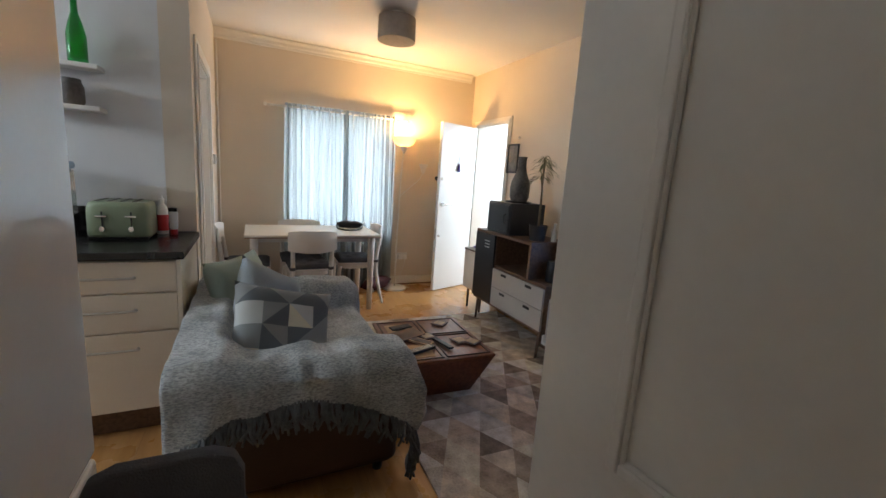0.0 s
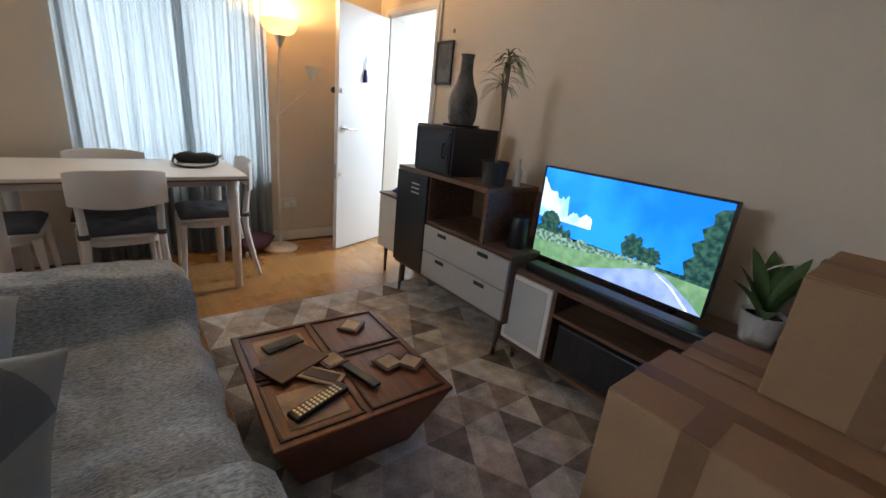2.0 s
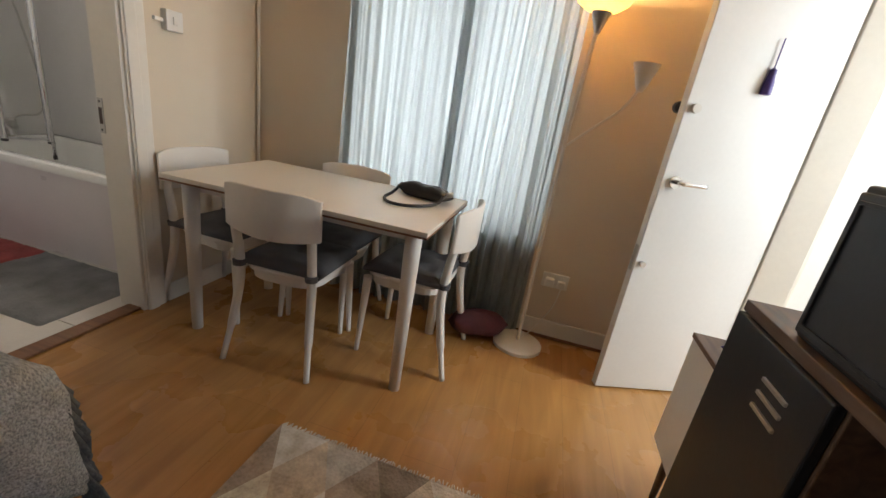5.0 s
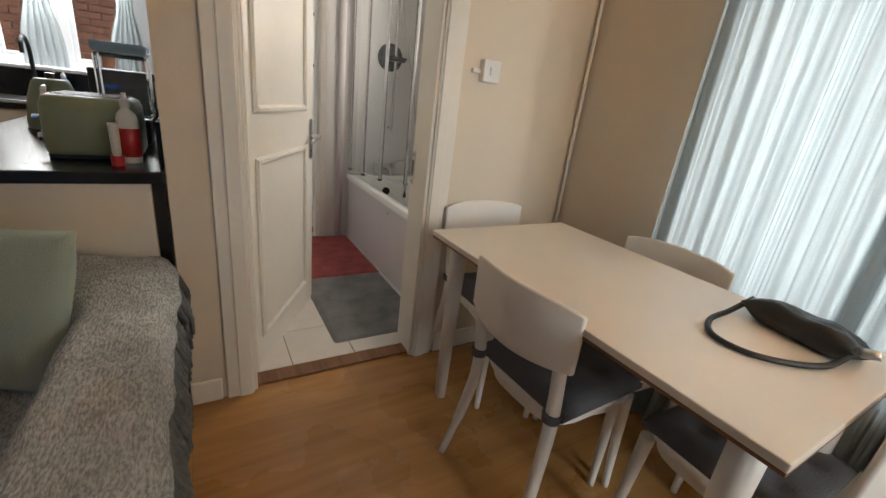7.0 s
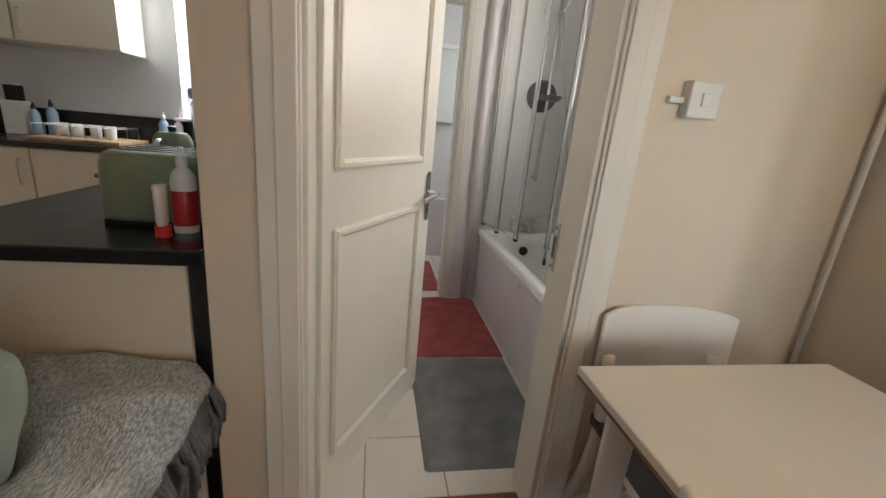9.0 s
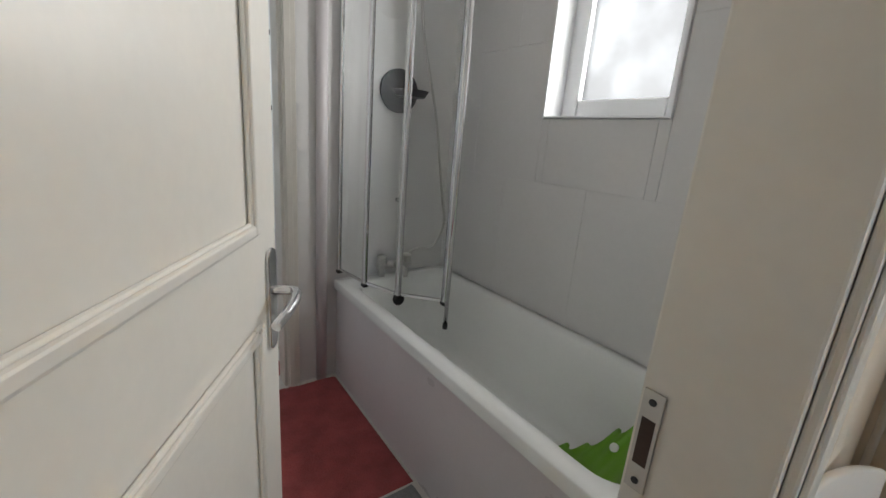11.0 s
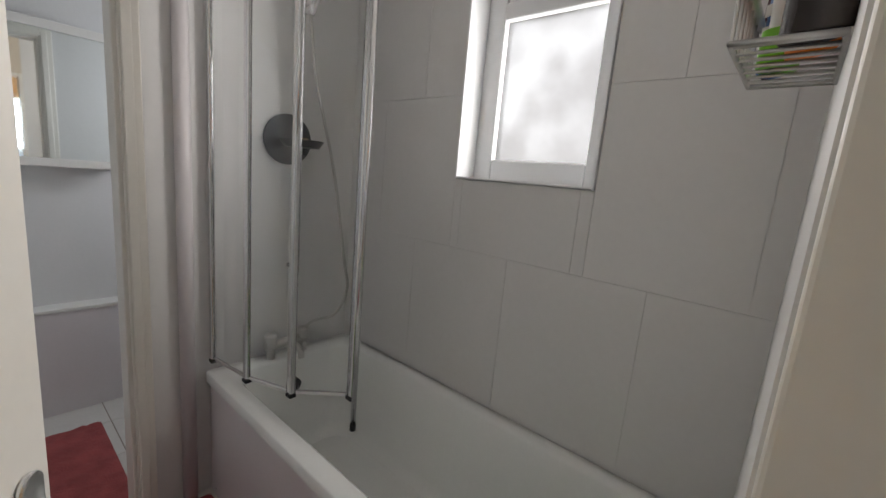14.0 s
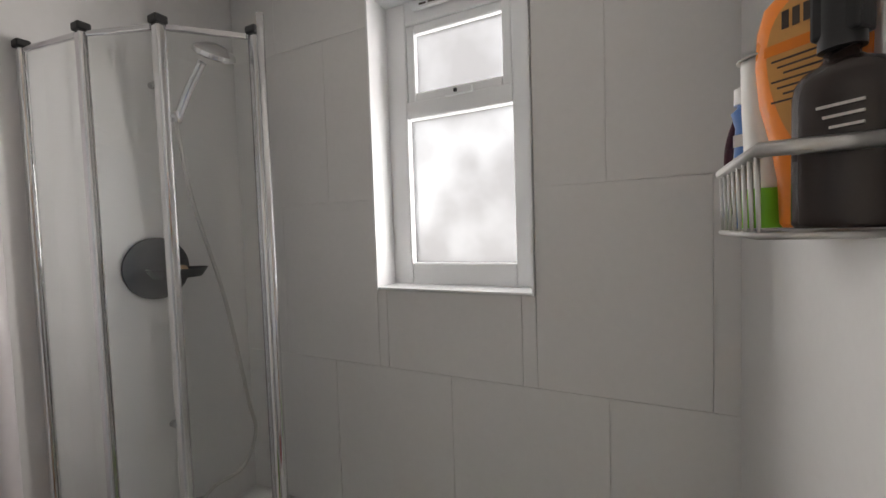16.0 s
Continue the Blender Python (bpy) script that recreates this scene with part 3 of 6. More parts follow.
moulded_door("room_door", 0.832, 1.915, 92.5, 0.74, "white painted panelled door standing open", [(0.13, 0.72), (0.93, 1.88)], 0.16, False)

dv = Vector((2.243 - 2.80, 6.409 - 6.615))
ed = thing("entry_door", 2.80, 6.615, 0.01, math.degrees(math.atan2(dv.y, dv.x)), "white flush entry door standing open with lever handle and bolt", "door")
EW = dv.length
box("leaf", 0, EW, -0.02, 0.02, 0, 1.95, M_PAINT_COOL, ed, 0.003)
for s in (-1, 1):
    sweep("rosette", [(EW - 0.06, s * 0.02, 1.03), (EW - 0.06, s * 0.03, 1.03)], 0.026, M_CHROME, ed, 20)
    sweep("handle", bend([(EW - 0.06, s * 0.028, 1.03), (EW - 0.06, s * 0.06, 1.03), (EW - 0.08, s * 0.068, 1.03), (EW - 0.17, s * 0.066, 1.03)]), 0.009, M_CHROME, ed)
box("latch_plate", EW - 0.001, EW + 0.003, -0.011, 0.011, 0.62, 0.74, M_STEEL, ed, 0.002)
sweep("bolt_knob", [(EW - 0.03, 0.02, 0.66), (EW - 0.03, 0.04, 0.66)], 0.013, M_CHROME, ed)
sweep("upper_lock", [(EW - 0.04, 0.02, 1.32), (EW - 0.04, 0.035, 1.32)], 0.018, M_WHITEPLASTIC, ed)
sweep("upper_lock", [(EW - 0.02, -0.02, 1.32), (EW - 0.02, -0.06, 1.32)], 0.024, M_DARKMETAL, ed)
ts = thing("hanging_tassel", 2.80 + dv.x * 0.5 + 0.012, 6.615 + dv.y * 0.5 - 0.026, 1.50, math.degrees(math.atan2(dv.y, dv.x)), "small purple tassel on a cord hung on the white door", "tassel")
sweep("cord", [(0, 0, 0), (0, 0, 0.12)], 0.0025, M_PURPLE, ts)
lathe("tassel", [(0.0, 0.02), (0.012, 0.01), (0.013, -0.01), (0.018, -0.04), (0.02, -0.08), (0.0, -0.082)], M_PURPLE, ts)
sk = thing("strike_plate", -0.132, 5.9385, 0.93, 0, "worn steel strike plate let into the white door lining", "plate")
box("plate", -0.014, 0.014, -0.0028, 0.0012, -0.075, 0.075, M_STEEL, sk, 0.001)
box("hole", -0.009, 0.009, -0.0034, -0.0024, -0.035, 0.035, M_LEATHER, sk, 0)
for q in (-0.06, 0.06):
    sweep("screw", [(0, -0.0026, q), (0, -0.0042, q)], 0.005, M_DARKMETAL, sk)

# ---- living room: curtains and lamps ----
rod = thing("curtain_rod", 0.44, 6.70, 1.95, 0, "white metal curtain rod with end caps", "curtain rod")
sweep("pole", [(0, 0, 0), (1.53, 0, 0)], 0.011, M_PAINT, rod)
for q in (0, 1.53):
    lathe("finial", [(0.0, -0.02), (0.017, -0.014), (0.02, 0), (0.017, 0.014), (0, 0.02)], M_PAINT, rod, (q, 0, 0), 16)
    sweep("bracket", [(abs(q - 0.04), 0, 0), (abs(q - 0.04), 0.079, 0)], 0.009, M_PAINT, rod)


def curtain(x0, x1, seed):
    """Sheer cloth gathered on the rod, falling in folds to the floor."""
    bm = bmesh.new()
    nx, nz = 150, 34
    rnd = random.Random(seed)
    ph = [rnd.uniform(0, 6.28) for _ in range(6)]
    vs = []
    for k in range(nz + 1):
        row = []
        t = k / nz
        for i in range(nx + 1):
            u = i / nx
            w = (x1 - x0) * (1 + 0.05 * t)
            x = (x0 + x1) / 2 + (u - 0.5) * w + 0.012 * math.sin(9 * u + ph[3] + 2 * t)
            a = 0.014 * math.sin(2 * math.pi * 11 * u + ph[0] + 0.8 * t) + 0.012 * math.sin(2 * math.pi * 6.3 * u + ph[1] + 1.5 * t) * (0.4 + t)
            a += 0.005 * math.sin(2 * math.pi * 27 * u + ph[2])
            row.append(bm.verts.new((x, 6.70 + a, 1.985 - t * 1.965)))
        vs.append(row)
    for k in range(nz):
        for i in range(nx):
            bm.faces.new((vs[k][i], vs[k][i + 1], vs[k + 1][i + 1], vs[k + 1][i]))
    ob = put_mesh("curtain", bm, M_CURTAIN, None, True)
    return tagged(ob, "sheer pale blue-green curtain hanging in folds from the rod", "curtain", "window curtains")


curtain(0.63, 1.27, 3)
curtain(1.24, 1.80, 8)

fl = thing("floor_lamp", 1.84, 6.60, 0, 0, "white uplighter floor lamp with frosted bowl and reading arm", "floor lamp")
lathe("foot", [(0, 0), (0.135, 0), (0.135, 0.018), (0.12, 0.028), (0.02, 0.034), (0, 0.034)], M_LAMPWHITE, fl, n=40)
sweep("pole", bend([(0, 0, 0.03), (0.0, -0.01, 0.6), (0.0, -0.035, 1.2), (0.02, -0.05, 1.64)]), 0.0095, M_LAMPWHITE, fl)
lathe("collar", [(0.012, 1.58), (0.018, 1.60), (0.04, 1.655), (0.045, 1.665), (0, 1.665)], M_STEEL, fl, (0.02, -0.05, 0), 24)
M_BOWL = sheer("frosted_bowl", (0.92, 0.80, 0.58), 0.0)
bowl = lathe("shade", [(0.03, 1.655), (0.07, 1.668), (0.105, 1.692), (0.124, 1.73), (0.13, 1.755), (0.126, 1.757), (0.119, 1.73), (0.10, 1.698), (0.068, 1.676), (0.03, 1.664)], M_BOWL, fl, (0.02, -0.05, 0), 40)
sweep("reading_arm", bend([(0.0, -0.03, 1.1), (0.1, -0.06, 1.2), (0.2, -0.09, 1.3), (0.24, -0.10, 1.38)]), 0.006, M_LAMPWHITE, fl)
lathe("reading_shade", [(0.012, 0.0), (0.022, 0.02), (0.035, 0.06), (0.055, 0.11), (0.052, 0.11), (0.03, 0.055), (0.01, 0.01)], M_LAMPWHITE, fl, (0.245, -0.10, 1.37), 24)
cl = thing("ceiling_lamp", 1.36, 5.43, TOP, 0, "round drum ceiling lamp in grey-brown cloth, switched off", "ceiling lamp")
lathe("shade", [(0.135, -0.04), (0.145, -0.04), (0.148, -0.21), (0.138, -0.21)], M_SHADE_CLOTH, cl, n=48)
lathe("diffuser", [(0, -0.202), (0.136, -0.202), (0.136, -0.196), (0, -0.196)], M_DIFFUSER, cl, n=48)
lathe("rose", [(0, 0), (0.06, 0), (0.06, -0.02), (0.015, -0.03), (0.015, -0.195), (0, -0.195)], M_PAINT, cl)

# ---- sideboard, television stand and what stands on them ----
sb = thing("sideboard", 2.265, 4.42, 0, 0, "walnut sideboard with grey drawers, open cube and dark metal locker door", "sideboard")
boxes("body", [
    (0.012, 0.40, 0, 0.73, 0.22, 0.24), (0.012, 0.40, 0, 0.02, 0.24, 0.60), (0.012, 0.40, 0.02, 0.73, 0.58, 0.60),
    (0.0, 0.40, 0.21, 0.235, 0.60, 0.87), (0.0, 0.40, 0.21, 1.055, 0.87, 0.895), (0.385, 0.40, 0.02, 1.05, 0.24, 0.87),
    (0.012, 0.385, 0.715, 0.735, 0.24, 0.87), (0.012, 0.40, 1.035, 1.055, 0.22, 0.87), (0.012, 0.40, 0.73, 1.035, 0.22, 0.24)], M_WALNUT, sb, 0.002)
for j, (z0, z1) in enumerate(((0.245, 0.408), (0.413, 0.576))):
    for i in range(1):
        dr = box("drawer_front", -0.006, 0.012, 0.004, 0.716, z0, z1, M_GREY_LAC, sb, 0.003)
    for c in (0.19, 0.54):
        box("pull", -0.009, -0.004, c - 0.04, c + 0.04, z1 - 0.04, z1 - 0.018, M_BLACK, sb, 0.002)
box("locker_door", -0.008, 0.012, 0.722, 1.053, 0.245, 0.868, M_DARKMETAL, sb, 0.004)
boxes("louvre", [(-0.013, -0.007, 0.80, 0.88, 0.745 + 0.028 * i, 0.753 + 0.028 * i) for i in range(3)], M_STEEL, sb, 0.001)
for lx, ly in ((0.04, 0.05), (0.36, 0.05), (0.04, 1.0), (0.36, 1.0)):
    sweep("leg", [(lx, ly, 0.22), (lx - 0.015 + 0.03 * (lx > 0.2), ly, 0.0)], [0.017, 0.009], M_WALNUT, sb)
sp = thing("speaker", 2.42, 4.53, 0.60, 0, "black table speaker on the sideboard", "speaker")
lathe("body", [(0, 0), (0.05, 0), (0.054, 0.01), (0.05, 0.15), (0.045, 0.165), (0, 0.167)], M_BLACK, sp)
bx = thing("metal_cabinet_box", 2.275, 4.965, 0.895, 0, "black metal storage box with framed door and ring pull", "storage box")
box("body", 0.008, 0.36, 0, 0.36, 0, 0.275, M_DARKMETAL, bx, 0.006)
box("door", -0.004, 0.008, 0.012, 0.348, 0.012, 0.263, M_DARKMETAL, bx, 0.004)
boxes("rim", [(-0.008, -0.004, 0.025, 0.335, 0.025, 0.032), (-0.008, -0.004, 0.025, 0.335, 0.243, 0.25), (-0.008, -0.004, 0.025, 0.032, 0.032, 0.243), (-0.008, -0.004, 0.328, 0.335, 0.032, 0.243)], M_BLACK, bx, 0.001)
sweep("pull", bend([(-0.006, 0.06, 0.10), (-0.028, 0.055, 0.11), (-0.03, 0.055, 0.14), (-0.028, 0.055, 0.17), (-0.006, 0.06, 0.18)]), 0.006, M_BLACK, bx)
vs = thing("vase", 2.47, 5.14, 1.17, 0, "tall dark stoneware vase with a narrow neck on a tray", "vase")
lathe("tray", [(0, 0), (0.10, 0), (0.115, 0.012), (0.11, 0.014), (0, 0.008)], M_BLACK, vs)
lathe("body", [(0, 0.012), (0.07, 0.012), (0.085, 0.05), (0.088, 0.14), (0.078, 0.19), (0.052, 0.25), (0.038, 0.31), (0.036, 0.38), (0.042, 0.40), (0.036, 0.40), (0.03, 0.3), (0, 0.26)], M_VASE, vs)
pt = thing("potted_dracaena", 2.40, 4.74, 0.895, 0, "slim dracaena with drooping leaf tufts in a dark pot", "plant")
lathe("pot", [(0, 0), (0.06, 0), (0.075, 0.12), (0.078, 0.125), (0.07, 0.125), (0.066, 0.10), (0, 0.10)], M_POT_DARK, pt)
lathe("soil", [(0, 0.105), (0.067, 0.105), (0.067, 0.1), (0, 0.1)], M_SOIL, pt)
rnd = random.Random(5)


def blade(bm, base, way, length, width, droop, fold=0.15, n=7):
    """One long leaf that leaves its base along a way and bends down."""
    way = Vector(way).normalized()
    side = way.cross(Vector((0, 0, 1)))
    side = (side if side.length > 0.05 else Vector((1, 0, 0))).normalized()
    p, d, rows = Vector(base), way.copy(), []
    for i in range(n + 1):
        t = i / n
        w = width * math.sin(math.pi * min(1, 0.12 + 0.88 * t)) ** 0.7 if t < 1 else 0.001
        up = side.cross(d).normalized()
        rows.append([bm.verts.new(p - side * w / 2 + up * fold * w), bm.verts.new(p), bm.verts.new(p + side * w / 2 + up * fold * w)])
        d = (d + Vector((0, 0, -droop / n))).normalized()
        p = p + d * length / n
    for a, b in zip(rows, rows[1:]):
        for k in range(2):
            bm.faces.new((a[k], a[k + 1], b[k + 1], b[k])).smooth = True


for k in range(3):
    top = (0.02 * (k - 1) - 0.01, 0.035 * (k - 1), 0.60 + 0.05 * (k == 1) - 0.07 * (k == 2))
    sweep("stem", bend([(0.012 * (k - 1), 0.012 * (k - 1), 0.10), (0.02 * (k - 1), 0.02 * (k - 1), 0.3), top]), [0.0065] * 17, M_STEM, pt, 6)
    bm = bmesh.new()
    for i in range(22):
        a = rnd.uniform(0, 6.28)
        blade(bm, (top[0], top[1], top[2] - rnd.uniform(0, 0.04)), (math.cos(a), math.sin(a), rnd.uniform(0.2, 1.3)), rnd.uniform(0.10, 0.17), 0.009, rnd.uniform(1.0, 2.2))
    put_mesh("leaves", bm, M_LEAF_PALE, pt)
cd = thing("small_bottle", 2.52, 4.68, 0.895, 0, "small pale bottle on the sideboard", "bottle")
lathe("body", [(0, 0), (0.022, 0), (0.024, 0.08), (0.01, 0.10), (0.01, 0.14), (0.014, 0.145), (0, 0.15)], M_POT_WHITE, cd)
wc = thing("white_cabinet", 2.35, 5.49, 0.22, 0, "low white cabinet with a wooden top beside the sideboard", "cabinet")
box("body", 0, 0.40, 0, 0.355, 0, 0.40, M_WHITE_LAC, wc, 0.004)
box("top", -0.004, 0.40, -0.0, 0.358, 0.401, 0.418, M_WALNUT, wc, 0.003)
for lx, ly in ((0.05, 0.05), (0.35, 0.05), (0.05, 0.31), (0.35, 0.31)):
    sweep("leg", [(lx, ly, 0), (lx, ly, -0.22)], [0.016, 0.01], M_WALNUT, wc)
pu = thing("purple_pouch", 2.47, 5.72, 0.638, 25, "crumpled purple cloth pouch on the white cabinet", "pouch")
pm = pillow("cloth", pose(0, 0, 0.026, 90, 0, 0), 0.17, 0.09, 0.045, M_PURPLE)
pm.parent = pu
pf = thing("picture_frame", 2.815, 5.70, 1.44, 0, "small dark framed picture on the wall", "picture")
boxes("frame", [(-0.014, 0, 0, 0.19, 0, 0.018), (-0.014, 0, 0, 0.19, 0.282, 0.30), (-0.014, 0, 0, 0.018, 0.018, 0.282), (-0.014, 0, 0.172, 0.19, 0.018, 0.282)], M_DARKMETAL, pf, 0.002)
box("print", -0.008, 0, 0.018, 0.172, 0.018, 0.282, M_VASE, pf, 0)
hk = thing("wall_hook", 2.815, 5.72, 1.80, 0, "tiny pale hook on the wall", "hook")
lathe("body", [(0, -0.012), (0.012, -0.008), (0.012, 0.012), (0, 0.016)], M_PAINT, hk, n=12)

st = thing("television_stand", 2.325, 3.40, 0, 0, "low walnut television stand with white mesh door and open shelf", "tv stand")
L = 1.085
boxes("body", [(0, 0.40, 0, L, 0.10, 0.125), (0, 0.40, 0, L, 0.505, 0.53), (0, 0.40, 0, 0.025, 0.125, 0.505), (0, 0.40, L - 0.025, L, 0.125, 0.505), (0.385, 0.40, 0.025, L - 0.025, 0.125, 0.505), (0.0, 0.385, 0.765, 0.785, 0.125, 0.505), (0.0, 0.385, 0.025, 0.765, 0.375, 0.393)], M_WALNUT, st, 0.002)
box("white_door", -0.004, 0.014, 0.788, 1.058, 0.13, 0.50, M_WHITE_LAC, st, 0.004)
M_MESH = mat("white_mesh", (0.55, 0.54, 0.52), 0.6, 0, 0.1, 200, 420, 0.5)
box("mesh", -0.0065, -0.003, 0.812, 1.034, 0.154, 0.476, M_MESH, st, 0.001)
box("speaker_front", 0.02, 0.30, 0.06, 0.74, 0.128, 0.345, M_DARKMETAL, st, 0.008)
boxes("slot", [(0.0185, 0.0205, 0.12 + 0.045 * i, 0.135 + 0.045 * i, 0.17, 0.30) for i in range(13)], M_BLACK, st, 0)
for lx, ly in ((0.05, 0.08), (0.35, 0.08), (0.05, 1.0), (0.35, 1.0)):
    sweep("leg", [(lx, ly, 0.10), (lx, ly, 0.0)], [0.016, 0.010], M_WALNUT, st)
so = thing("sound_bar", 2.35, 3.47, 0.53, 0, "long black sound bar on the stand", "sound bar")
box("body", 0, 0.085, 0, 0.92, 0, 0.045, M_BLACK, so, 0.008)

tv = thing("television", 2.49, 3.63, 0.53, 0, "flat black television showing a country road", "television")
box("back", 0.006, 0.045, 0, 0.845, 0.045, 0.51, M_BLACK, tv, 0.006)
boxes("rim", [(-0.004, 0.006, 0, 0.845, 0.045, 0.055), (-0.004, 0.006, 0, 0.845, 0.503, 0.51), (-0.004, 0.006, 0, 0.006, 0.055, 0.503), (-0.004, 0.006, 0.839, 0.845, 0.055, 0.503)], M_BLACK, tv, 0.001)
for q in (0.12, 0.70):
    boxes("foot", [(-0.06, 0.12, q, q + 0.03, 0, 0.012), (0.01, 0.03, q + 0.005, q + 0.025, 0.0115, 0.05)], M_BLACK, tv, 0.003)


def screen_shape(name, pts, depth, colour, colour2, strength, scale=30.0):
    """A flat shape of the shown picture; pts run from the left, in shares of width and height."""
    m = mat(name, (0.01, 0.01, 0.01), 0.25, 0, 0.1, 5, 60, 0)
    n, l = m.node_tree.nodes, m.node_tree.links
    b = n["Principled BSDF"]
    t, r = n.new("ShaderNodeTexNoise"), n.new("ShaderNodeValToRGB")
    t.inputs["Scale"].default_value, t.inputs["Detail"].default_value = scale, 5
    r.color_ramp.elements[0].position, r.color_ramp.elements[1].position = 0.4, 0.62
    r.color_ramp.elements[0].color, r.color_ramp.elements[1].color = (*colour, 1), (*colour2, 1)
    l.new(n["Texture Coordinate"].outputs["Object"], t.inputs[0])
    l.new(t.outputs[0], r.inputs[0])
    l.new(r.outputs[0], b.inputs["Emission Color"])
    b.inputs["Emission Strength"].default_value = strength
    bm = bmesh.new()
    bm.faces.new([bm.verts.new((0.004 - depth, 0.839 - 0.833 * u, 0.055 + 0.448 * v)) for u, v in pts])
    return put_mesh("screen", bm, m, tv)


def bumpy(u0, u1, v0, amp, seed, n=26):
    n *= 3
    return [(u0 + (u1 - u0) * i / n, v0 + amp * (0.5 + 0.7 * noise.noise((seed, i * 0.16, 0.3)) + 0.2 * noise.noise((seed, i * 0.6, 1.3)))) for i in range(n + 1)]


screen_shape("tv_sky", [(0, 0.3), (1, 0.3), (1, 1), (0, 1)], 0.0, (0.008, 0.13, 0.66), (0.02, 0.22, 0.85), 0.95, 3)
screen_shape("tv_cloud", [(0, 0.45), (0.36, 0.45), *bumpy(0.36, 0.2, 0.50, 0.1, 2, 8), *bumpy(0.19, 0.06, 0.66, 0.16, 3, 8), (0.0, 0.9)], 0.0012, (0.22, 0.47, 0.82), (0.62, 0.74, 0.86), 0.9, 8)


def crown(cu, cv, ru, rv, seed, n=70):
    """The ragged outline of a tree's crown, over a stub of trunk."""
    out = []
    for i in range(n):
        a = -1.35 + (2 * math.pi - 0.45) * i / n
        k = 1 + 0.32 * noise.noise((seed, 2.2 * math.cos(a), 2.2 * math.sin(a))) + 0.22 * noise.noise((seed + 5, 7 * math.cos(a), 7 * math.sin(a)))
        out.append((min(cu + ru * k * math.cos(a), 1.0), min(cv + rv * k * math.sin(a), 1.0)))
    return out


LEAFY = ((0.006, 0.026, 0.026), (0.03, 0.085, 0.06))
screen_shape("tv_trees", [(0, 0.15), (1, 0.15), (1, 0.36), *bumpy(0.99, 0.62, 0.27, 0.06, 5, 24), *bumpy(0.6, 0.25, 0.25, 0.08, 6, 24), *bumpy(0.24, 0.0, 0.32, 0.12, 7, 16)], 0.0018, *LEAFY, 0.9, 40)
screen_shape("tv_tree_near", [(0.88, 0.12), (1, 0.12), (1, 0.95), (0.955, 0.93), (0.93, 0.88), (0.94, 0.80), (0.90, 0.74), (0.92, 0.66), (0.875, 0.60), (0.90, 0.50), (0.86, 0.42), (0.885, 0.3)], 0.0021, *LEAFY, 0.9, 40)
screen_shape("tv_tree_mid", crown(0.61, 0.42, 0.055, 0.12, 12), 0.0024, *LEAFY, 0.9, 50)
screen_shape("tv_tree_mid", crown(0.70, 0.37, 0.065, 0.09, 15), 0.0025, *LEAFY, 0.9, 50)
screen_shape("tv_tree_left", crown(0.09, 0.40, 0.07, 0.14, 18), 0.0024, *LEAFY, 0.9, 50)
screen_shape("tv_hedge", [(0, 0.16), (0.75, 0.24), (0.75, 0.31), (0.4, 0.29), *bumpy(0.36, 0.0, 0.27, 0.08, 14, 14)], 0.0027, (0.03, 0.09, 0.06), (0.22, 0.32, 0.25), 0.9, 60)
screen_shape("tv_grass", [(0, 0.0), (1, 0.0), (1, 0.26), (0.7, 0.27), (0.3, 0.20), (0, 0.18)], 0.003, (0.09, 0.19, 0.09), (0.15, 0.26, 0.14), 0.9, 20)
screen_shape("tv_road", [(0.30, 0.0), (1.0, 0.0), (0.93, 0.10), (0.80, 0.245), (0.73, 0.255), (0.66, 0.225), (0.52, 0.13), (0.40, 0.06)], 0.0033, (0.16, 0.23, 0.42), (0.24, 0.31, 0.5), 0.9, 12)
screen_shape("tv_line", [(0.93, 0.0), (0.945, 0.0), (0.85, 0.16), (0.76, 0.243), (0.755, 0.243), (0.84, 0.155)], 0.0036, (0.6, 0.65, 0.75), (0.8, 0.85, 0.9), 0.9, 12)

p2 = thing("potted_plant", 2.61, 3.475, 0.53, 0, "broad-leaved green plant in a pale pot on the television stand", "plant")
lathe("pot", [(0, 0), (0.055, 0), (0.072, 0.115), (0.075, 0.12), (0.066, 0.12), (0.062, 0.1), (0, 0.1)], M_POT_WHITE, p2)
lathe("soil", [(0, 0.106), (0.062, 0.106), (0.062, 0.1), (0, 0.1)], M_SOIL, p2)
bm = bmesh.new()
for i in range(9):
    a = 2.4 * i
    blade(bm, (0.02 * math.cos(a), 0.02 * math.sin(a), 0.105), (math.cos(a) * 0.6, math.sin(a) * 0.6, rnd.uniform(0.5, 1.8)), rnd.uniform(0.17, 0.29), 0.066, rnd.uniform(0.2, 0.9), 0.2, 9)
put_mesh("leaves", bm, M_LEAF, p2)
hp = thing("white_hoop", 2.70, 3.42, 0.53, 0, "thin white wire hoop standing behind the plant", "hoop")
sweep("ring", [(0.0, 0.14 * math.cos(2 * math.pi * i / 36), 0.17 + 0.14 * math.sin(2 * math.pi * i / 36)) for i in range(37)], 0.0035, M_WHITEPLASTIC, hp, 6)
sweep("stake", [(0, 0, 0), (0, 0, 0.03)], 0.005, M_WHITEPLASTIC, hp, 6)


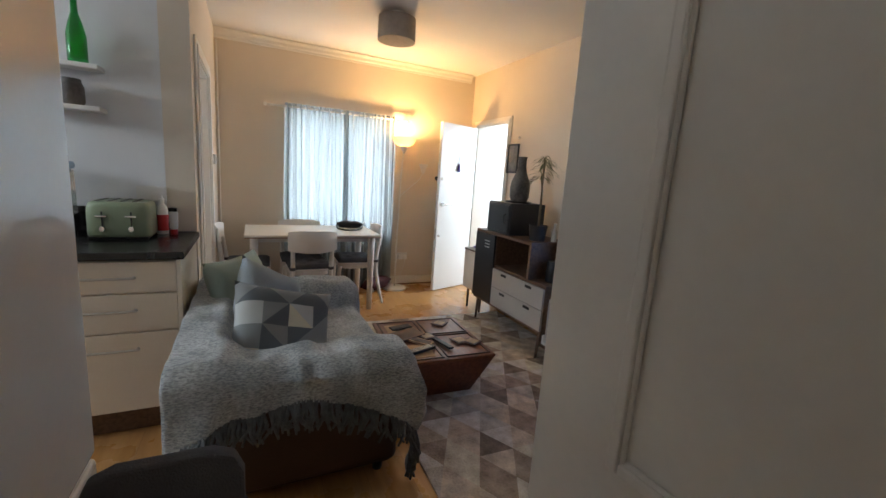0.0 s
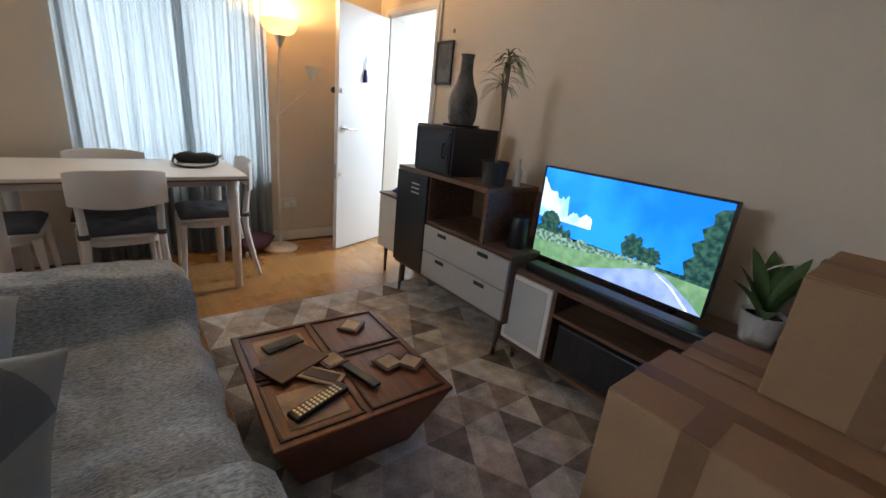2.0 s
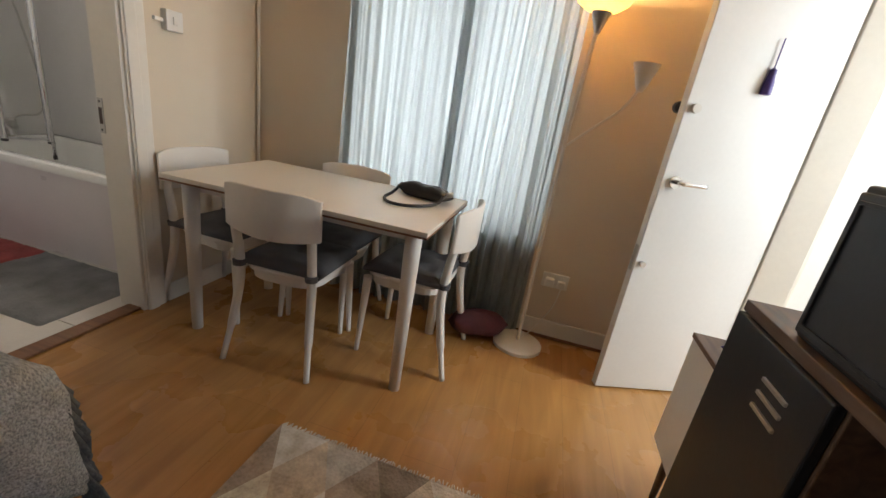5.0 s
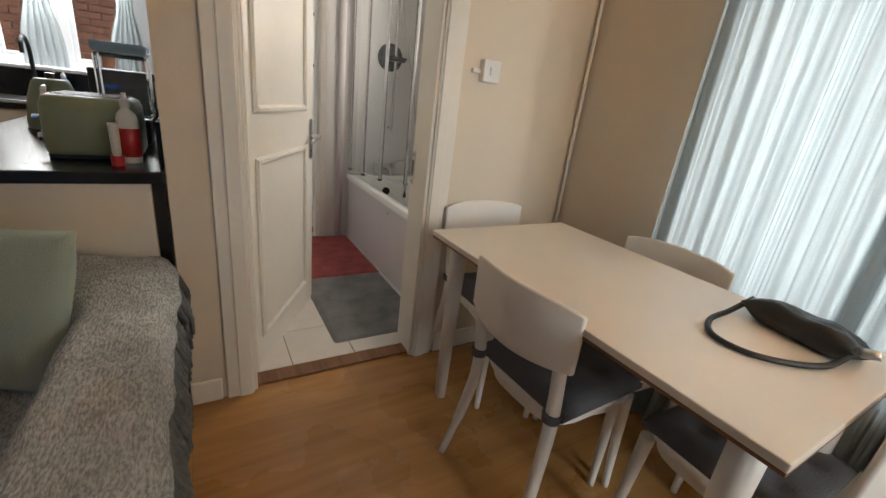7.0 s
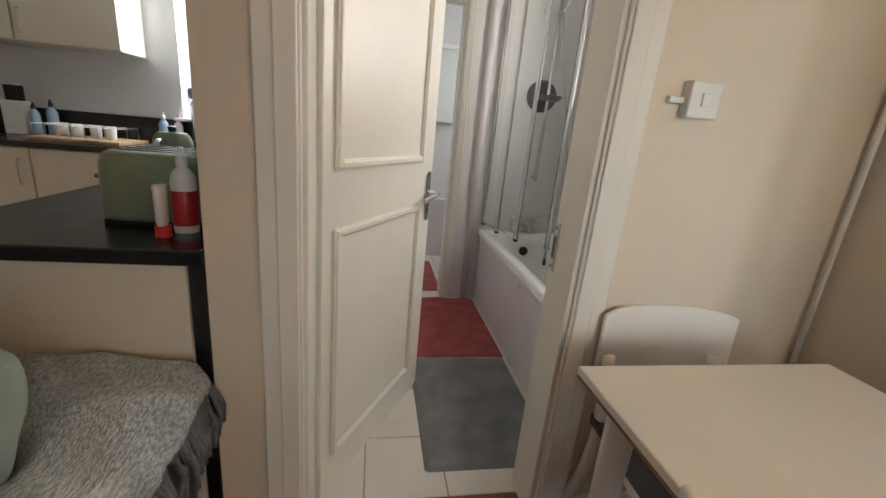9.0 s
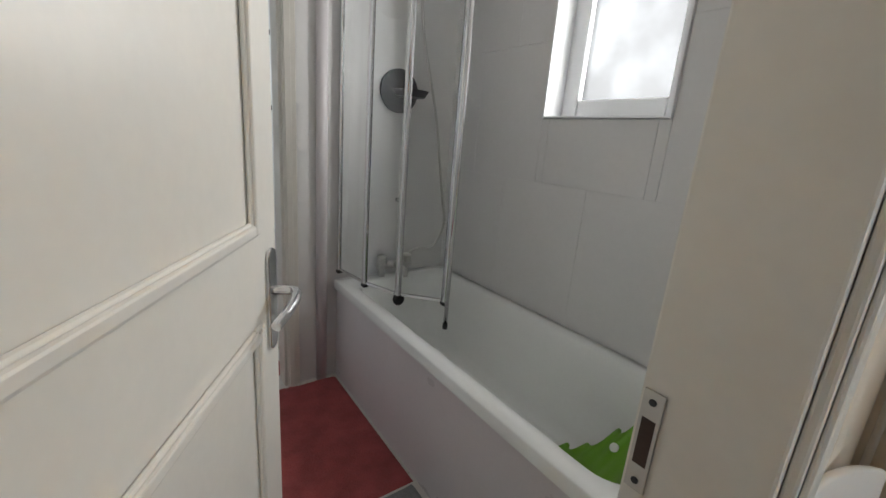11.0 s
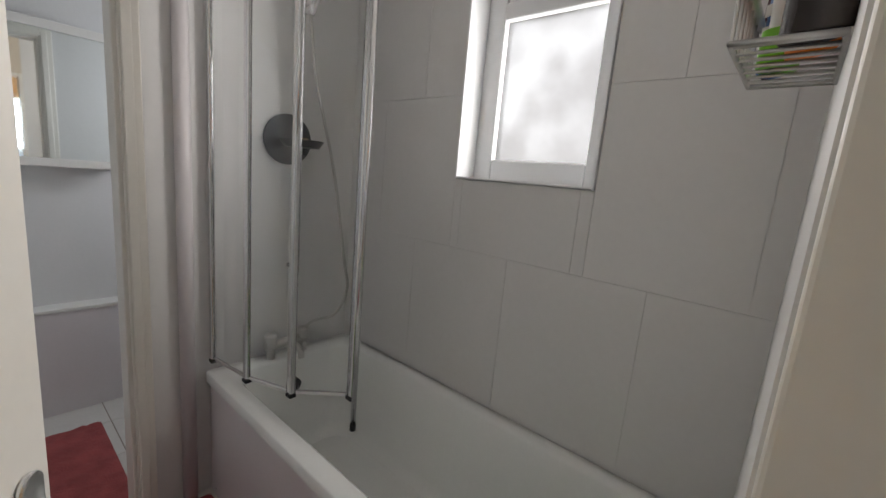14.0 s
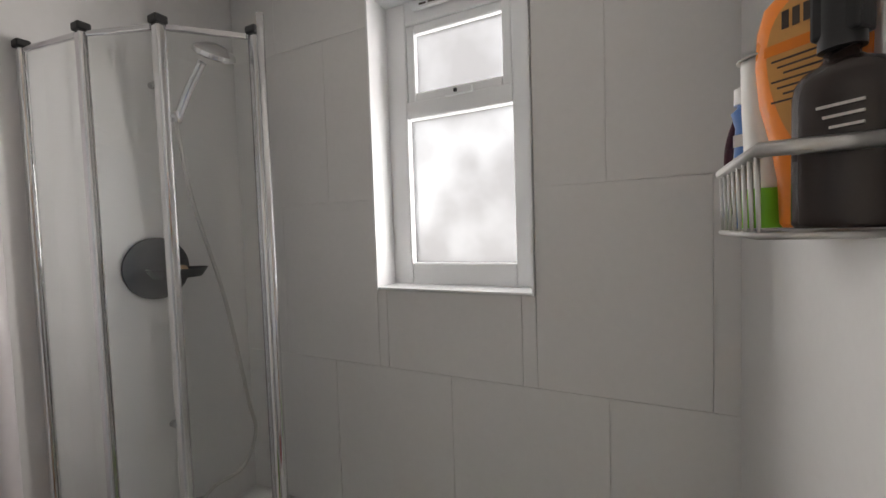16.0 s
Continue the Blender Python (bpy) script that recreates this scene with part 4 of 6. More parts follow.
def carton(x0, x1, y0, y1, z0, z1, along="x", holes=False):
    """A taped cardboard carton with flaps."""
    c = thing("cardboard_box", (x0 + x1) / 2, (y0 + y1) / 2, z0, 0, "closed brown cardboard box sealed with parcel tape", "box", "moving boxes")
    w, d, h = x1 - x0, y1 - y0, z1 - z0
    box("body", -w / 2, w / 2, -d / 2, d / 2, 0, h, M_CARD, c, 0.006)
    if along == "x":
        boxes("flap", [(-w / 2 + 0.002, w / 2 - 0.002, -d / 2 + 0.002, -0.002, h, h + 0.004), (-w / 2 + 0.002, w / 2 - 0.002, 0.002, d / 2 - 0.002, h, h + 0.004)], M_CARD, c, 0.001)
        boxes("tape", [(-w / 2 - 0.002, w / 2 + 0.002, -0.03, 0.03, h + 0.004, h + 0.0055), (-w / 2 - 0.0025, -w / 2 - 0.001, -0.03, 0.03, h - 0.15, h + 0.0055), (w / 2 + 0.001, w / 2 + 0.0025, -0.03, 0.03, h - 0.15, h + 0.0055), (-0.06, 0.0, -d / 2 - 0.002, d / 2 + 0.002, h + 0.0056, h + 0.007), (-0.06, 0.0, d / 2 + 0.001, d / 2 + 0.0025, h - 0.2, h + 0.007)], M_TAPE, c, 0)
    else:
        boxes("flap", [(-w / 2 + 0.002, -0.002, -d / 2 + 0.002, d / 2 - 0.002, h, h + 0.004), (0.002, w / 2 - 0.002, -d / 2 + 0.002, d / 2 - 0.002, h, h + 0.004)], M_CARD, c, 0.001)
        boxes("tape", [(-0.03, 0.03, -d / 2 - 0.002, d / 2 + 0.002, h + 0.004, h + 0.0055), (-0.03, 0.03, d / 2 + 0.001, d / 2 + 0.0025, 0, h + 0.0055), (-w / 2 - 0.0025, -w / 2 - 0.001, 0.02, 0.08, 0, h), (-w / 2 - 0.002, -0.03, 0.02, 0.08, h + 0.004, h + 0.0053)], M_TAPE, c, 0)
    bm = bmesh.new()
    pts = [(-w / 2 - 0.0015, 0.05 * math.cos(a) - 0.1, h * 0.68 + 0.016 * math.sin(a)) for a in [2 * math.pi * i / 16 for i in range(16)]]
    bm.faces.new([bm.verts.new(p) for p in pts])
    put_mesh("hand_hole", bm, M_TEXT_DARK, c)
    return c


carton(1.69, 2.04, 3.06, 3.57, 0.0, 0.62, "y")
carton(2.048, 2.315, 3.04, 3.54, 0.0, 0.62, "x")
carton(2.02, 2.47, 2.84, 3.34, 0.626, 0.955, "y")
carton(1.55, 2.0, 2.5, 3.0, 0.0, 0.50, "x")
carton(2.02, 2.52, 2.46, 2.98, 0.0, 0.50, "y")
carton(2.04, 2.5, 2.24, 2.72, 0.506, 0.93, "x")

# ---- rug ----
RUGC = [(0.55, 0.49, 0.42), (0.72, 0.67, 0.59), (0.33, 0.27, 0.22), (0.50, 0.43, 0.35), (0.19, 0.155, 0.125), (0.46, 0.44, 0.41), (0.66, 0.59, 0.49)]
M_RUG = [mat("rug_pile", c, 0.97, 0, 0.4, 13, 90, 0.7, [min(0.85, q * 1.4 + 0.06) for q in c]) for c in RUGC]
rug = thing("area_rug", 1.0, 3.1, 0.0, -1.5, "flat woven rug of grey, cream and brown triangles with short fringe", "rug")
RW, RL = 1.55, 2.47
box("backing", 0, RW, 0, RL, 0.0, 0.009, M_RUG[3], rug, 0.003)
bm = bmesh.new()
rr = random.Random(21)
TH, TB = 0.165, 0.19
ny = int(RL / TH)
for j in range(ny):
    y0, y1 = j * RL / ny, (j + 1) * RL / ny
    nb = int(RW / TB)
    tb = RW / nb
    last = -1
    for i in range(-1, nb + 1):
        off = (j % 2) * tb / 2
        for tri in (((i * tb + off, y0), ((i + 1) * tb + off, y0), ((i + 0.5) * tb + off, y1)), (((i + 1) * tb + off, y0), ((i + 1.5) * tb + off, y1), ((i + 0.5) * tb + off, y1))):
            t = [(min(max(x, 0.003), RW - 0.003), min(max(y, 0.003), RL - 0.003)) for x, y in tri]
            area2 = (t[1][0] - t[0][0]) * (t[2][1] - t[0][1]) - (t[2][0] - t[0][0]) * (t[1][1] - t[0][1])
            if abs(area2) < 1e-4:
                continue
            k = rr.choice([q for q in range(7) if q != last])
            last = k
            bm.faces.new([bm.verts.new((x, y, 0.0125)) for x, y in t]).material_index = k
put_mesh("pile", bm, M_RUG, rug)
bm = bmesh.new()
for yy, s in ((0, -1), (RL, 1)):
    for i in range(150):
        x = RW * (i + 0.5) / 150
        l = rr.uniform(0.012, 0.022)
        add_sweep(bm, [(x, yy, 0.006), (x + rr.uniform(-0.006, 0.006), yy + s * l, 0.004)], [0.004, 0.0025], 4)
tagged(put_mesh("fringe", bm, M_RUG[1], rug), kind="stuff")

# ---- coffee chest ----
ch = thing("coffee_table", 1.37, 4.45, 0.0125, -3, "low cherry-wood chest table with sloped sides and panelled top", "coffee table")
bm = bmesh.new()
A, B, Hh = 0.31, 0.335, 0.262
lo = [bm.verts.new((s * (A - 0.10), t * (B - 0.10), 0)) for s, t in ((-1, -1), (1, -1), (1, 1), (-1, 1))]
hi = [bm.verts.new((s * A, t * B, Hh)) for s, t in ((-1, -1), (1, -1), (1, 1), (-1, 1))]
bm.faces.new(lo)
bm.faces.new(hi)
for i in range(4):
    bm.faces.new((lo[i], lo[(i + 1) % 4], hi[(i + 1) % 4], hi[i]))
put_mesh("body", bm, M_CHERRY, ch, False, 0.004)
boxes("top", [(-A - 0.004, A + 0.004, -B - 0.004, B + 0.004, Hh + 0.0005, Hh + 0.018)], M_CHERRY, ch, 0.005)
z = Hh + 0.0185
trim = []
for (x0, x1, y0, y1) in ((-0.29, -0.02, -0.315, -0.02), (0.0, 0.29, -0.315, 0.02), (-0.29, -0.02, 0.0, 0.315), (0.0, 0.29, 0.04, 0.315)):
    t = 0.011
    trim += [(x0, x1, y0, y0 + t, z, z + 0.006), (x0, x1, y1 - t, y1, z, z + 0.006), (x0, x0 + t, y0 + t, y1 - t, z, z + 0.006), (x1 - t, x1, y0 + t, y1 - t, z, z + 0.006)]
boxes("moulding", trim, M_CHERRY_D, ch, 0.002)
for q in ((-0.28, -0.10), (0.09, 0.26)):
    box("inlay", -0.25, -0.06, *q, z, z + 0.002, M_PARCH, ch, 0)


def flat_item(name, x, y, rz, w, d, h, material, label, cat, group="", inset=None, zz=0.0):
    o = thing(name, 1.37 + x, 4.45 + y, 0.0125 + z + 0.0065 + zz, rz, label, cat, group)
    box("body", -w / 2, w / 2, -d / 2, d / 2, 0, h, material, o, min(0.004, h / 3))
    if inset:
        box("face", -w / 2 + 0.014, w / 2 - 0.014, -d / 2 + 0.014, d / 2 - 0.014, h, h + 0.0016, inset, o, 0)
    return o


for x, y, rz in ((0.16, -0.12, 10), (0.235, -0.16, 30), (0.16, 0.2, 40), (-0.02, 0.0, 12)):
    flat_item("coaster", x, y, rz, 0.095, 0.095, 0.008, M_CHERRY_D, "square wooden coaster with pale centre", "coaster", "coasters", M_PARCH)
nb = flat_item("notebook_case", -0.15, 0.05, 22, 0.22, 0.15, 0.014, M_CHERRY_D, "brown leather folder lying on the chest", "folder")
ph = flat_item("phone", -0.09, -0.075, 38, 0.075, 0.155, 0.010, M_PARCH, "phone in a tan case", "phone", "", M_LEATHER)
flat_item("phone", -0.14, 0.19, -80, 0.065, 0.15, 0.012, M_BLACK, "black phone lying face up", "phone", "", M_DARKMETAL)
rc = flat_item("remote_control", -0.15, -0.20, -72, 0.052, 0.21, 0.018, M_BLACK, "long black remote control with rows of buttons", "remote")
boxes("button", [(-0.018 + 0.014 * i, -0.009 + 0.014 * i, -0.09 + 0.016 * j, -0.081 + 0.016 * j, 0.018, 0.0205) for i in range(3) for j in range(11)], M_STEEL, rc, 0)
flat_item("slim_remote", 0.03, -0.14, 14, 0.035, 0.18, 0.014, M_BLACK, "slim black remote control", "remote")

# ---- sofa ----
SX0, SX1, SY0, SY1 = 0.03, 0.90, 3.66, 4.965
sf = thing("sofa", 0, 0, 0, 0, "small dark brown leather sofa under a grey throw", "sofa")
box("base", SX0, SX1 - 0.03, SY0 + 0.02, SY1 - 0.02, 0.06, 0.30, M_LEATHER, sf, 0.02, 3)
box("backrest", SX0, SX0 + 0.20, SY0 + 0.02, SY1 - 0.02, 0.30, 0.62, M_LEATHER, sf, 0.04, 4)
box("arm", SX0 + 0.01, SX1 - 0.01, SY0, SY0 + 0.19, 0.07, 0.585, M_LEATHER, sf, 0.04, 4)
box("arm", SX0 + 0.01, SX1 - 0.01, SY1 - 0.19, SY1, 0.07, 0.585, M_LEATHER, sf, 0.04, 4)
box("seat", SX0 + 0.20, SX1, SY0 + 0.19, SY1 - 0.19, 0.30, 0.42, M_LEATHER, sf, 0.035, 4)
for q in ((SX0 + 0.06, SY0 + 0.08), (SX1 - 0.08, SY0 + 0.08), (SX0 + 0.06, SY1 - 0.08), (SX1 - 0.08, SY1 - 0.08)):
    sweep("foot", [(*q, 0), (*q, 0.07)], [0.022, 0.028], M_BLACK, sf)


def smooth(a, b, x):
    t = min(max((x - a) / (b - a), 0), 1)
    return t * t * (3 - 2 * t)


def throw():
    """A knitted throw that lies over arms, back and seat and hangs down at both ends and in front."""
    t = thing("sofa_throw", 0.45, 4.3, 0, 0, "grey-green knitted throw with dark fringe draped over the sofa", "throw")
    bm = bmesh.new()
    nu, nv = 120, 84
    hs, hn, hf, hb = 0.21, 0.035, 0.26, 0.02
    lu, lv = SY1 - SY0 + 0.03, SX1 - SX0 + 0.03
    vs = []
    edges = {"s": [], "n": []}
    for i in range(nu + 1):
        row = []
        u = -hs + (lu + hs + hn) * i / nu
        for j in range(nv + 1):
            v = -hb + (lv + hb + hf) * j / nv
            y = SY0 - 0.015 + min(max(u, 0), lu)
            x = SX0 - 0.0 + min(max(v, 0), lv)
            arm = max(1 - smooth(SY0 + 0.15, SY0 + 0.26, y), smooth(SY1 - 0.26, SY1 - 0.15, y))
            back = 1 - smooth(SX0 + 0.15, SX0 + 0.30, x)
            zz = 0.437 + 0.165 * max(arm, 0) + (0.637 - 0.437 - 0.165 * arm) * back
            e = 0.0
            over = 0.0
            if u < 0:
                sag = 0.42 + 0.85 * abs(2 * min(v / lv, 1) - 0.95) ** 1.4
                over += -u * sag
            if u > lu:
                over += (u - lu)
            if v > lv:
                over += v - lv
            r = 0.045
            for d in (u, lu - u, lv - v):
                if d < r:
                    dd = max(d, 0)
                    zz -= (r - math.sqrt(max(r * r - (r - dd) ** 2, 0))) * 0.8
            zz -= over
            zz = max(zz, 0.03)
            k = noise.noise((x * 5, y * 5, zz * 5)) * 0.022 + (0.5 - abs(noise.noise((x * 7 + y * 3, y * 5 - x * 2, zz * 5 + 4)))) * 0.030 - 0.012 + noise.noise((x * 30, y * 30, zz * 30)) * 0.0035
            fold = 0.5 + 0.5 * min(1, over * 5)
            px, py, pz = x, y, zz + max(0, k + 0.014) * (1 if over == 0 else 0)
            if u < 0:
                py -= 0.012 + (k + 0.018) * 1.3 * fold + 0.012 * math.sin(v * 16) * min(1, over * 4) + 0.012
            if u > lu:
                py += 0.012 + abs(k)
            if v > lv:
                px += 0.012 + (k + 0.018) * 1.3 * fold + 0.012 * math.sin(u * 15 + 1) * min(1, over * 4)
            vert = bm.verts.new((px - 0.45, py - 4.3, pz))
            row.append(vert)
        vs.append(row)
    for i in range(nu):
        for j in range(nv):
            bm.faces.new((vs[i][j], vs[i + 1][j], vs[i + 1][j + 1], vs[i][j + 1])).smooth = True
    south = [q.co.copy() for q in vs[0]]
    north = [q.co.copy() for q in vs[-1]]
    ob = put_mesh("cloth", bm, M_THROW, t, True)
    md = ob.modifiers.new("thick", "SOLIDIFY")
    md.thickness, md.offset = 0.008, 1
    bm = bmesh.new()
    rn = random.Random(4)
    for line, s, ln in ((south, -1, 0.10), (north, 1, 0.12)):
        for a, b in zip(line, line[1:]):
            for q in range(2):
                p = a.lerp(b, (q + rn.random()) / 2)
                l = ln * rn.uniform(0.7, 1.15)
                w1, w2 = rn.uniform(-0.02, 0.02), rn.uniform(-0.03, 0.03)
                e0 = p + Vector((w1, s * 0.01 + s * rn.uniform(0, 0.02), -l * 0.5))
                e1 = p + Vector((w2, s * 0.008 + s * rn.uniform(0, 0.025), -l))
                if e1.z < 0.01:
                    continue
                add_sweep(bm, [p + Vector((0, 0, 0.012)), e0, e1], [0.006, 0.0075, 0.005], 5)
    tagged(put_mesh("fringe", bm, M_FRINGE, t), kind="stuff")


throw()
PATT = [mat("cushion_cream", (0.64, 0.61, 0.48), 0.9, 0, 0.08, 6, 260, 0.3), mat("cushion_grey", (0.24, 0.26, 0.26), 0.9, 0, 0.08, 6, 260, 0.3), mat("cushion_pale", (0.52, 0.55, 0.54), 0.9, 0, 0.08, 6, 260, 0.3), mat("cushion_dark", (0.12, 0.135, 0.15), 0.9, 0, 0.08, 6, 260, 0.3)]
tagged(pillow("cushion", pose(0.43, 4.02, 0.60, -38, 14, 8), 0.46, 0.44, 0.15, PATT, [2, 1, 0, 3, 2, 1]), "square cushion with grey and cream triangles on the sofa", "cushion", "sofa cushions")
tagged(pillow("cushion", pose(0.38, 4.36, 0.62, -24, 30, 35), 0.42, 0.42, 0.16, M_CUSH_BLUE), "square blue-grey cotton cushion on the sofa", "cushion", "sofa cushions")
tagged(pillow("cushion", pose(0.25, 4.60, 0.635, -18, 0, 58), 0.46, 0.42, 0.15, M_CUSH_GREEN), "square sage green cotton cushion on the sofa", "cushion", "sofa cushions")

# ---- dining ----
tb = thing("dining_table", 0.245, 5.86, 0, 0, "white dining table with brown edge and round legs", "table")
TW, TD = 1.188, 0.695
box("top", 0, TW, 0, TD, 0.738, 0.758, M_TABLETOP, tb, 0.003)
box("edging", 0.001, TW - 0.001, 0.001, TD - 0.001, 0.730, 0.7375, M_EDGE, tb, 0.001)
box("apron", 0.10, TW - 0.10, 0.10, TD - 0.10, 0.68, 0.7295, M_WHITE_LAC, tb, 0.002)
for lx, ly in ((0.075, 0.085), (TW - 0.075, 0.085), (0.075, TD - 0.085), (TW - 0.075, TD - 0.085)):
    sweep("leg", [(lx, ly, 0.7295), (lx, ly, 0.6), (lx, ly, 0)], [0.034, 0.033, 0.024], M_WHITE_LAC, tb, 20)


def dining_chair():
    c = thing("dining_chair", 0, 0, 0, 0, "white wooden dining chair with curved backrest and grey tufted pad", "chair", "chairs round the table")
    out = []
    for i in range(28):
        a = 2 * math.pi * i / 28
        ca, sa = math.cos(a), math.sin(a)
        w = 0.205 if sa > 0 else 0.185
        out.append((w * math.copysign(abs(ca) ** 0.55, ca), 0.215 + 0.195 * math.copysign(abs(sa) ** 0.55, sa)))
    prism("seat", out, 0.415, 0.44, M_WHITE_LAC, c, 0.008)
    prism("seat_rail", [(x * 0.9, 0.215 + (y - 0.215) * 0.9) for x, y in out], 0.375, 0.4149, M_WHITE_LAC, c, 0.003)
    for s in (-1, 1):
        sweep("leg", bend([(s * 0.165, 0.385, 0.40), (s * 0.172, 0.395, 0.2), (s * 0.18, 0.405, 0.0)]), [0.021 - 0.0006 * i for i in range(17)], M_WHITE_LAC, c, 12)
        sweep("leg", bend([(s * 0.172, -0.008, 0.66), (s * 0.168, 0.02, 0.42), (s * 0.18, -0.005, 0.22), (s * 0.205, -0.055, 0.0)]), [0.0165 + 0.004 * (1 - abs(i - 8) / 16) - 0.004 * (i > 18) for i in range(25)], M_WHITE_LAC, c, 12)
    bm = bmesh.new()
    rows = []
    n = 16
    for i in range(n + 1):
        u = 2 * i / n - 1
        x, yb = 0.212 * u, -0.052 + 0.05 * u * u
        zt = 0.805 - 0.018 * abs(u) ** 4
        zb = 0.60 + 0.02 * u * u
        rows.append([bm.verts.new((x, yb - 0.012 + d, zz)) for d, zz in ((0.0, zt), (0.016, zt), (0.020, zb), (0.004, zb))])
    for a, b in zip(rows, rows[1:]):
        for k in range(4):
            bm.faces.new((a[k], a[(k + 1) % 4], b[(k + 1) % 4], b[k]))
    bm.faces.new(rows[0])
    bm.faces.new(rows[-1][::-1])
    put_mesh("backrest", bm, M_WHITE_LAC, c, True, 0.006)
    bm = bmesh.new()
    g = 20
    tufts = [(-0.09, 0.12), (0.09, 0.12), (-0.09, 0.30), (0.09, 0.30), (0, 0.21)]
    grid = {}
    for s in (0, 1):
        for i in range(g + 1):
            for j in range(g + 1):
                u, v = 2 * i / g - 1, 2 * j / g - 1
                x, y = 0.195 * u, 0.215 + 0.185 * v
                e = ((1 - abs(u) ** 6) * (1 - abs(v) ** 6)) ** 0.4
                dent = sum(0.020 * math.exp(-((x - a) ** 2 + (y - b) ** 2) / 0.0009) for a, b in tufts)
                zz = 0.4405 + (0.016 + (0.028 * e - dent * e)) * s if s else 0.4405
                grid[s, i, j] = bm.verts.new((x, y, zz))
    for s in (0, 1):
        for i in range(g):
            for j in range(g):
                bm.faces.new((grid[s, i, j], grid[s, i + 1, j], grid[s, i + 1, j + 1], grid[s, i, j + 1])).smooth = True
    ring = [(i, 0) for i in range(g)] + [(g, j) for j in range(g)] + [(i, g) for i in range(g, 0, -1)] + [(0, j) for j in range(g, 0, -1)]
    for a, b in zip(ring, ring[1:] + ring[:1]):
        bm.faces.new((grid[0, a[0], a[1]], grid[0, b[0], b[1]], grid[1, b[0], b[1]], grid[1, a[0], a[1]]))
    put_mesh("seat_pad", bm, M_SEATPAD, c)
    for s in (-1, 1):
        lathe("pad_tie", [(0, -0.02), (0.026, -0.012), (0.028, 0.01), (0, 0.02)], M_SEATPAD, c, (s * 0.168, 0.015, 0.45), 14)
    return c


first = dining_chair()
first.matrix_basis = pose(0.80, 5.86, 0, 0, 0, 2)
copy_thing(first, pose(1.49, 6.30, 0, 0, 0, 88))
copy_thing(first, pose(0.76, 6.63, 0, 0, 0, 180))
copy_thing(first, pose(0.055, 6.25, 0, 0, 0, -92))

hb = thing("handbag", 1.245, 6.41, 0.759, -12, "small black leather shoulder bag lying on the table", "handbag")
pb = pillow("body", pose(0, 0, 0.03, 78, 0, 0), 0.27, 0.13, 0.07, M_BLACKLEATHER)
pb.parent = hb
sweep("strap", bend([(0.125, -0.03, 0.05), (0.12, -0.12, 0.012), (0.06, -0.24, 0.008), (-0.03, -0.27, 0.008), (-0.10, -0.20, 0.008), (-0.13, -0.09, 0.012), (-0.125, -0.02, 0.05)]), 0.0075, M_BLACKLEATHER, hb, 8)
sweep("ring", [(0.13, -0.03, 0.045), (0.16, -0.02, 0.055)], 0.012, M_STEEL, hb)
mb = tagged(pillow("maroon_bag", pose(1.60, 6.56, 0.09, 60, 0, 20), 0.30, 0.22, 0.14, M_MAROON), "crumpled maroon cloth bag on the floor under the curtain", "bag")

sc = thing("wall_socket", 1.97, 6.779, 0.36, 0, "white double wall socket with a plug", "socket")
box("plate", -0.073, 0.073, -0.011, 0, -0.043, 0.043, M_WHITEPLASTIC, sc, 0.004)
box("plug", -0.055, -0.005, -0.045, -0.011, -0.03, 0.02, M_WHITEPLASTIC, sc, 0.008)
box("plug", 0.015, 0.06, -0.04, -0.011, -0.035, 0.012, M_WHITEPLASTIC, sc, 0.008)
sweep("cable", bend([(0.04, -0.03, -0.03), (0.02, -0.03, -0.15), (-0.04, -0.03, -0.28), (-0.10, -0.12, -0.33)]), 0.003, M_WHITEPLASTIC, sc, 6)
ls = thing("light_switch", 0.001, 6.185, 1.37, 0, "white surface light switch with a short cable duct", "switch")
box("box", 0, 0.034, -0.043, 0.043, -0.043, 0.043, M_WHITEPLASTIC, ls, 0.004)
box("rocker", 0.034, 0.040, -0.012, 0.012, -0.016, 0.016, M_WHITEPLASTIC, ls, 0.002)
box("duct", 0, 0.016, -0.085, -0.044, -0.012, 0.004, M_WHITEPLASTIC, ls, 0.002)
pp = thing("corner_pipe", 0.022, 6.757, 0.1, 0, "thin cream-painted pipe in the room corner", "pipe")
sweep("pipe", [(0, 0, 0), (0, 0, 2.38)], 0.008, M_PAINT, pp)

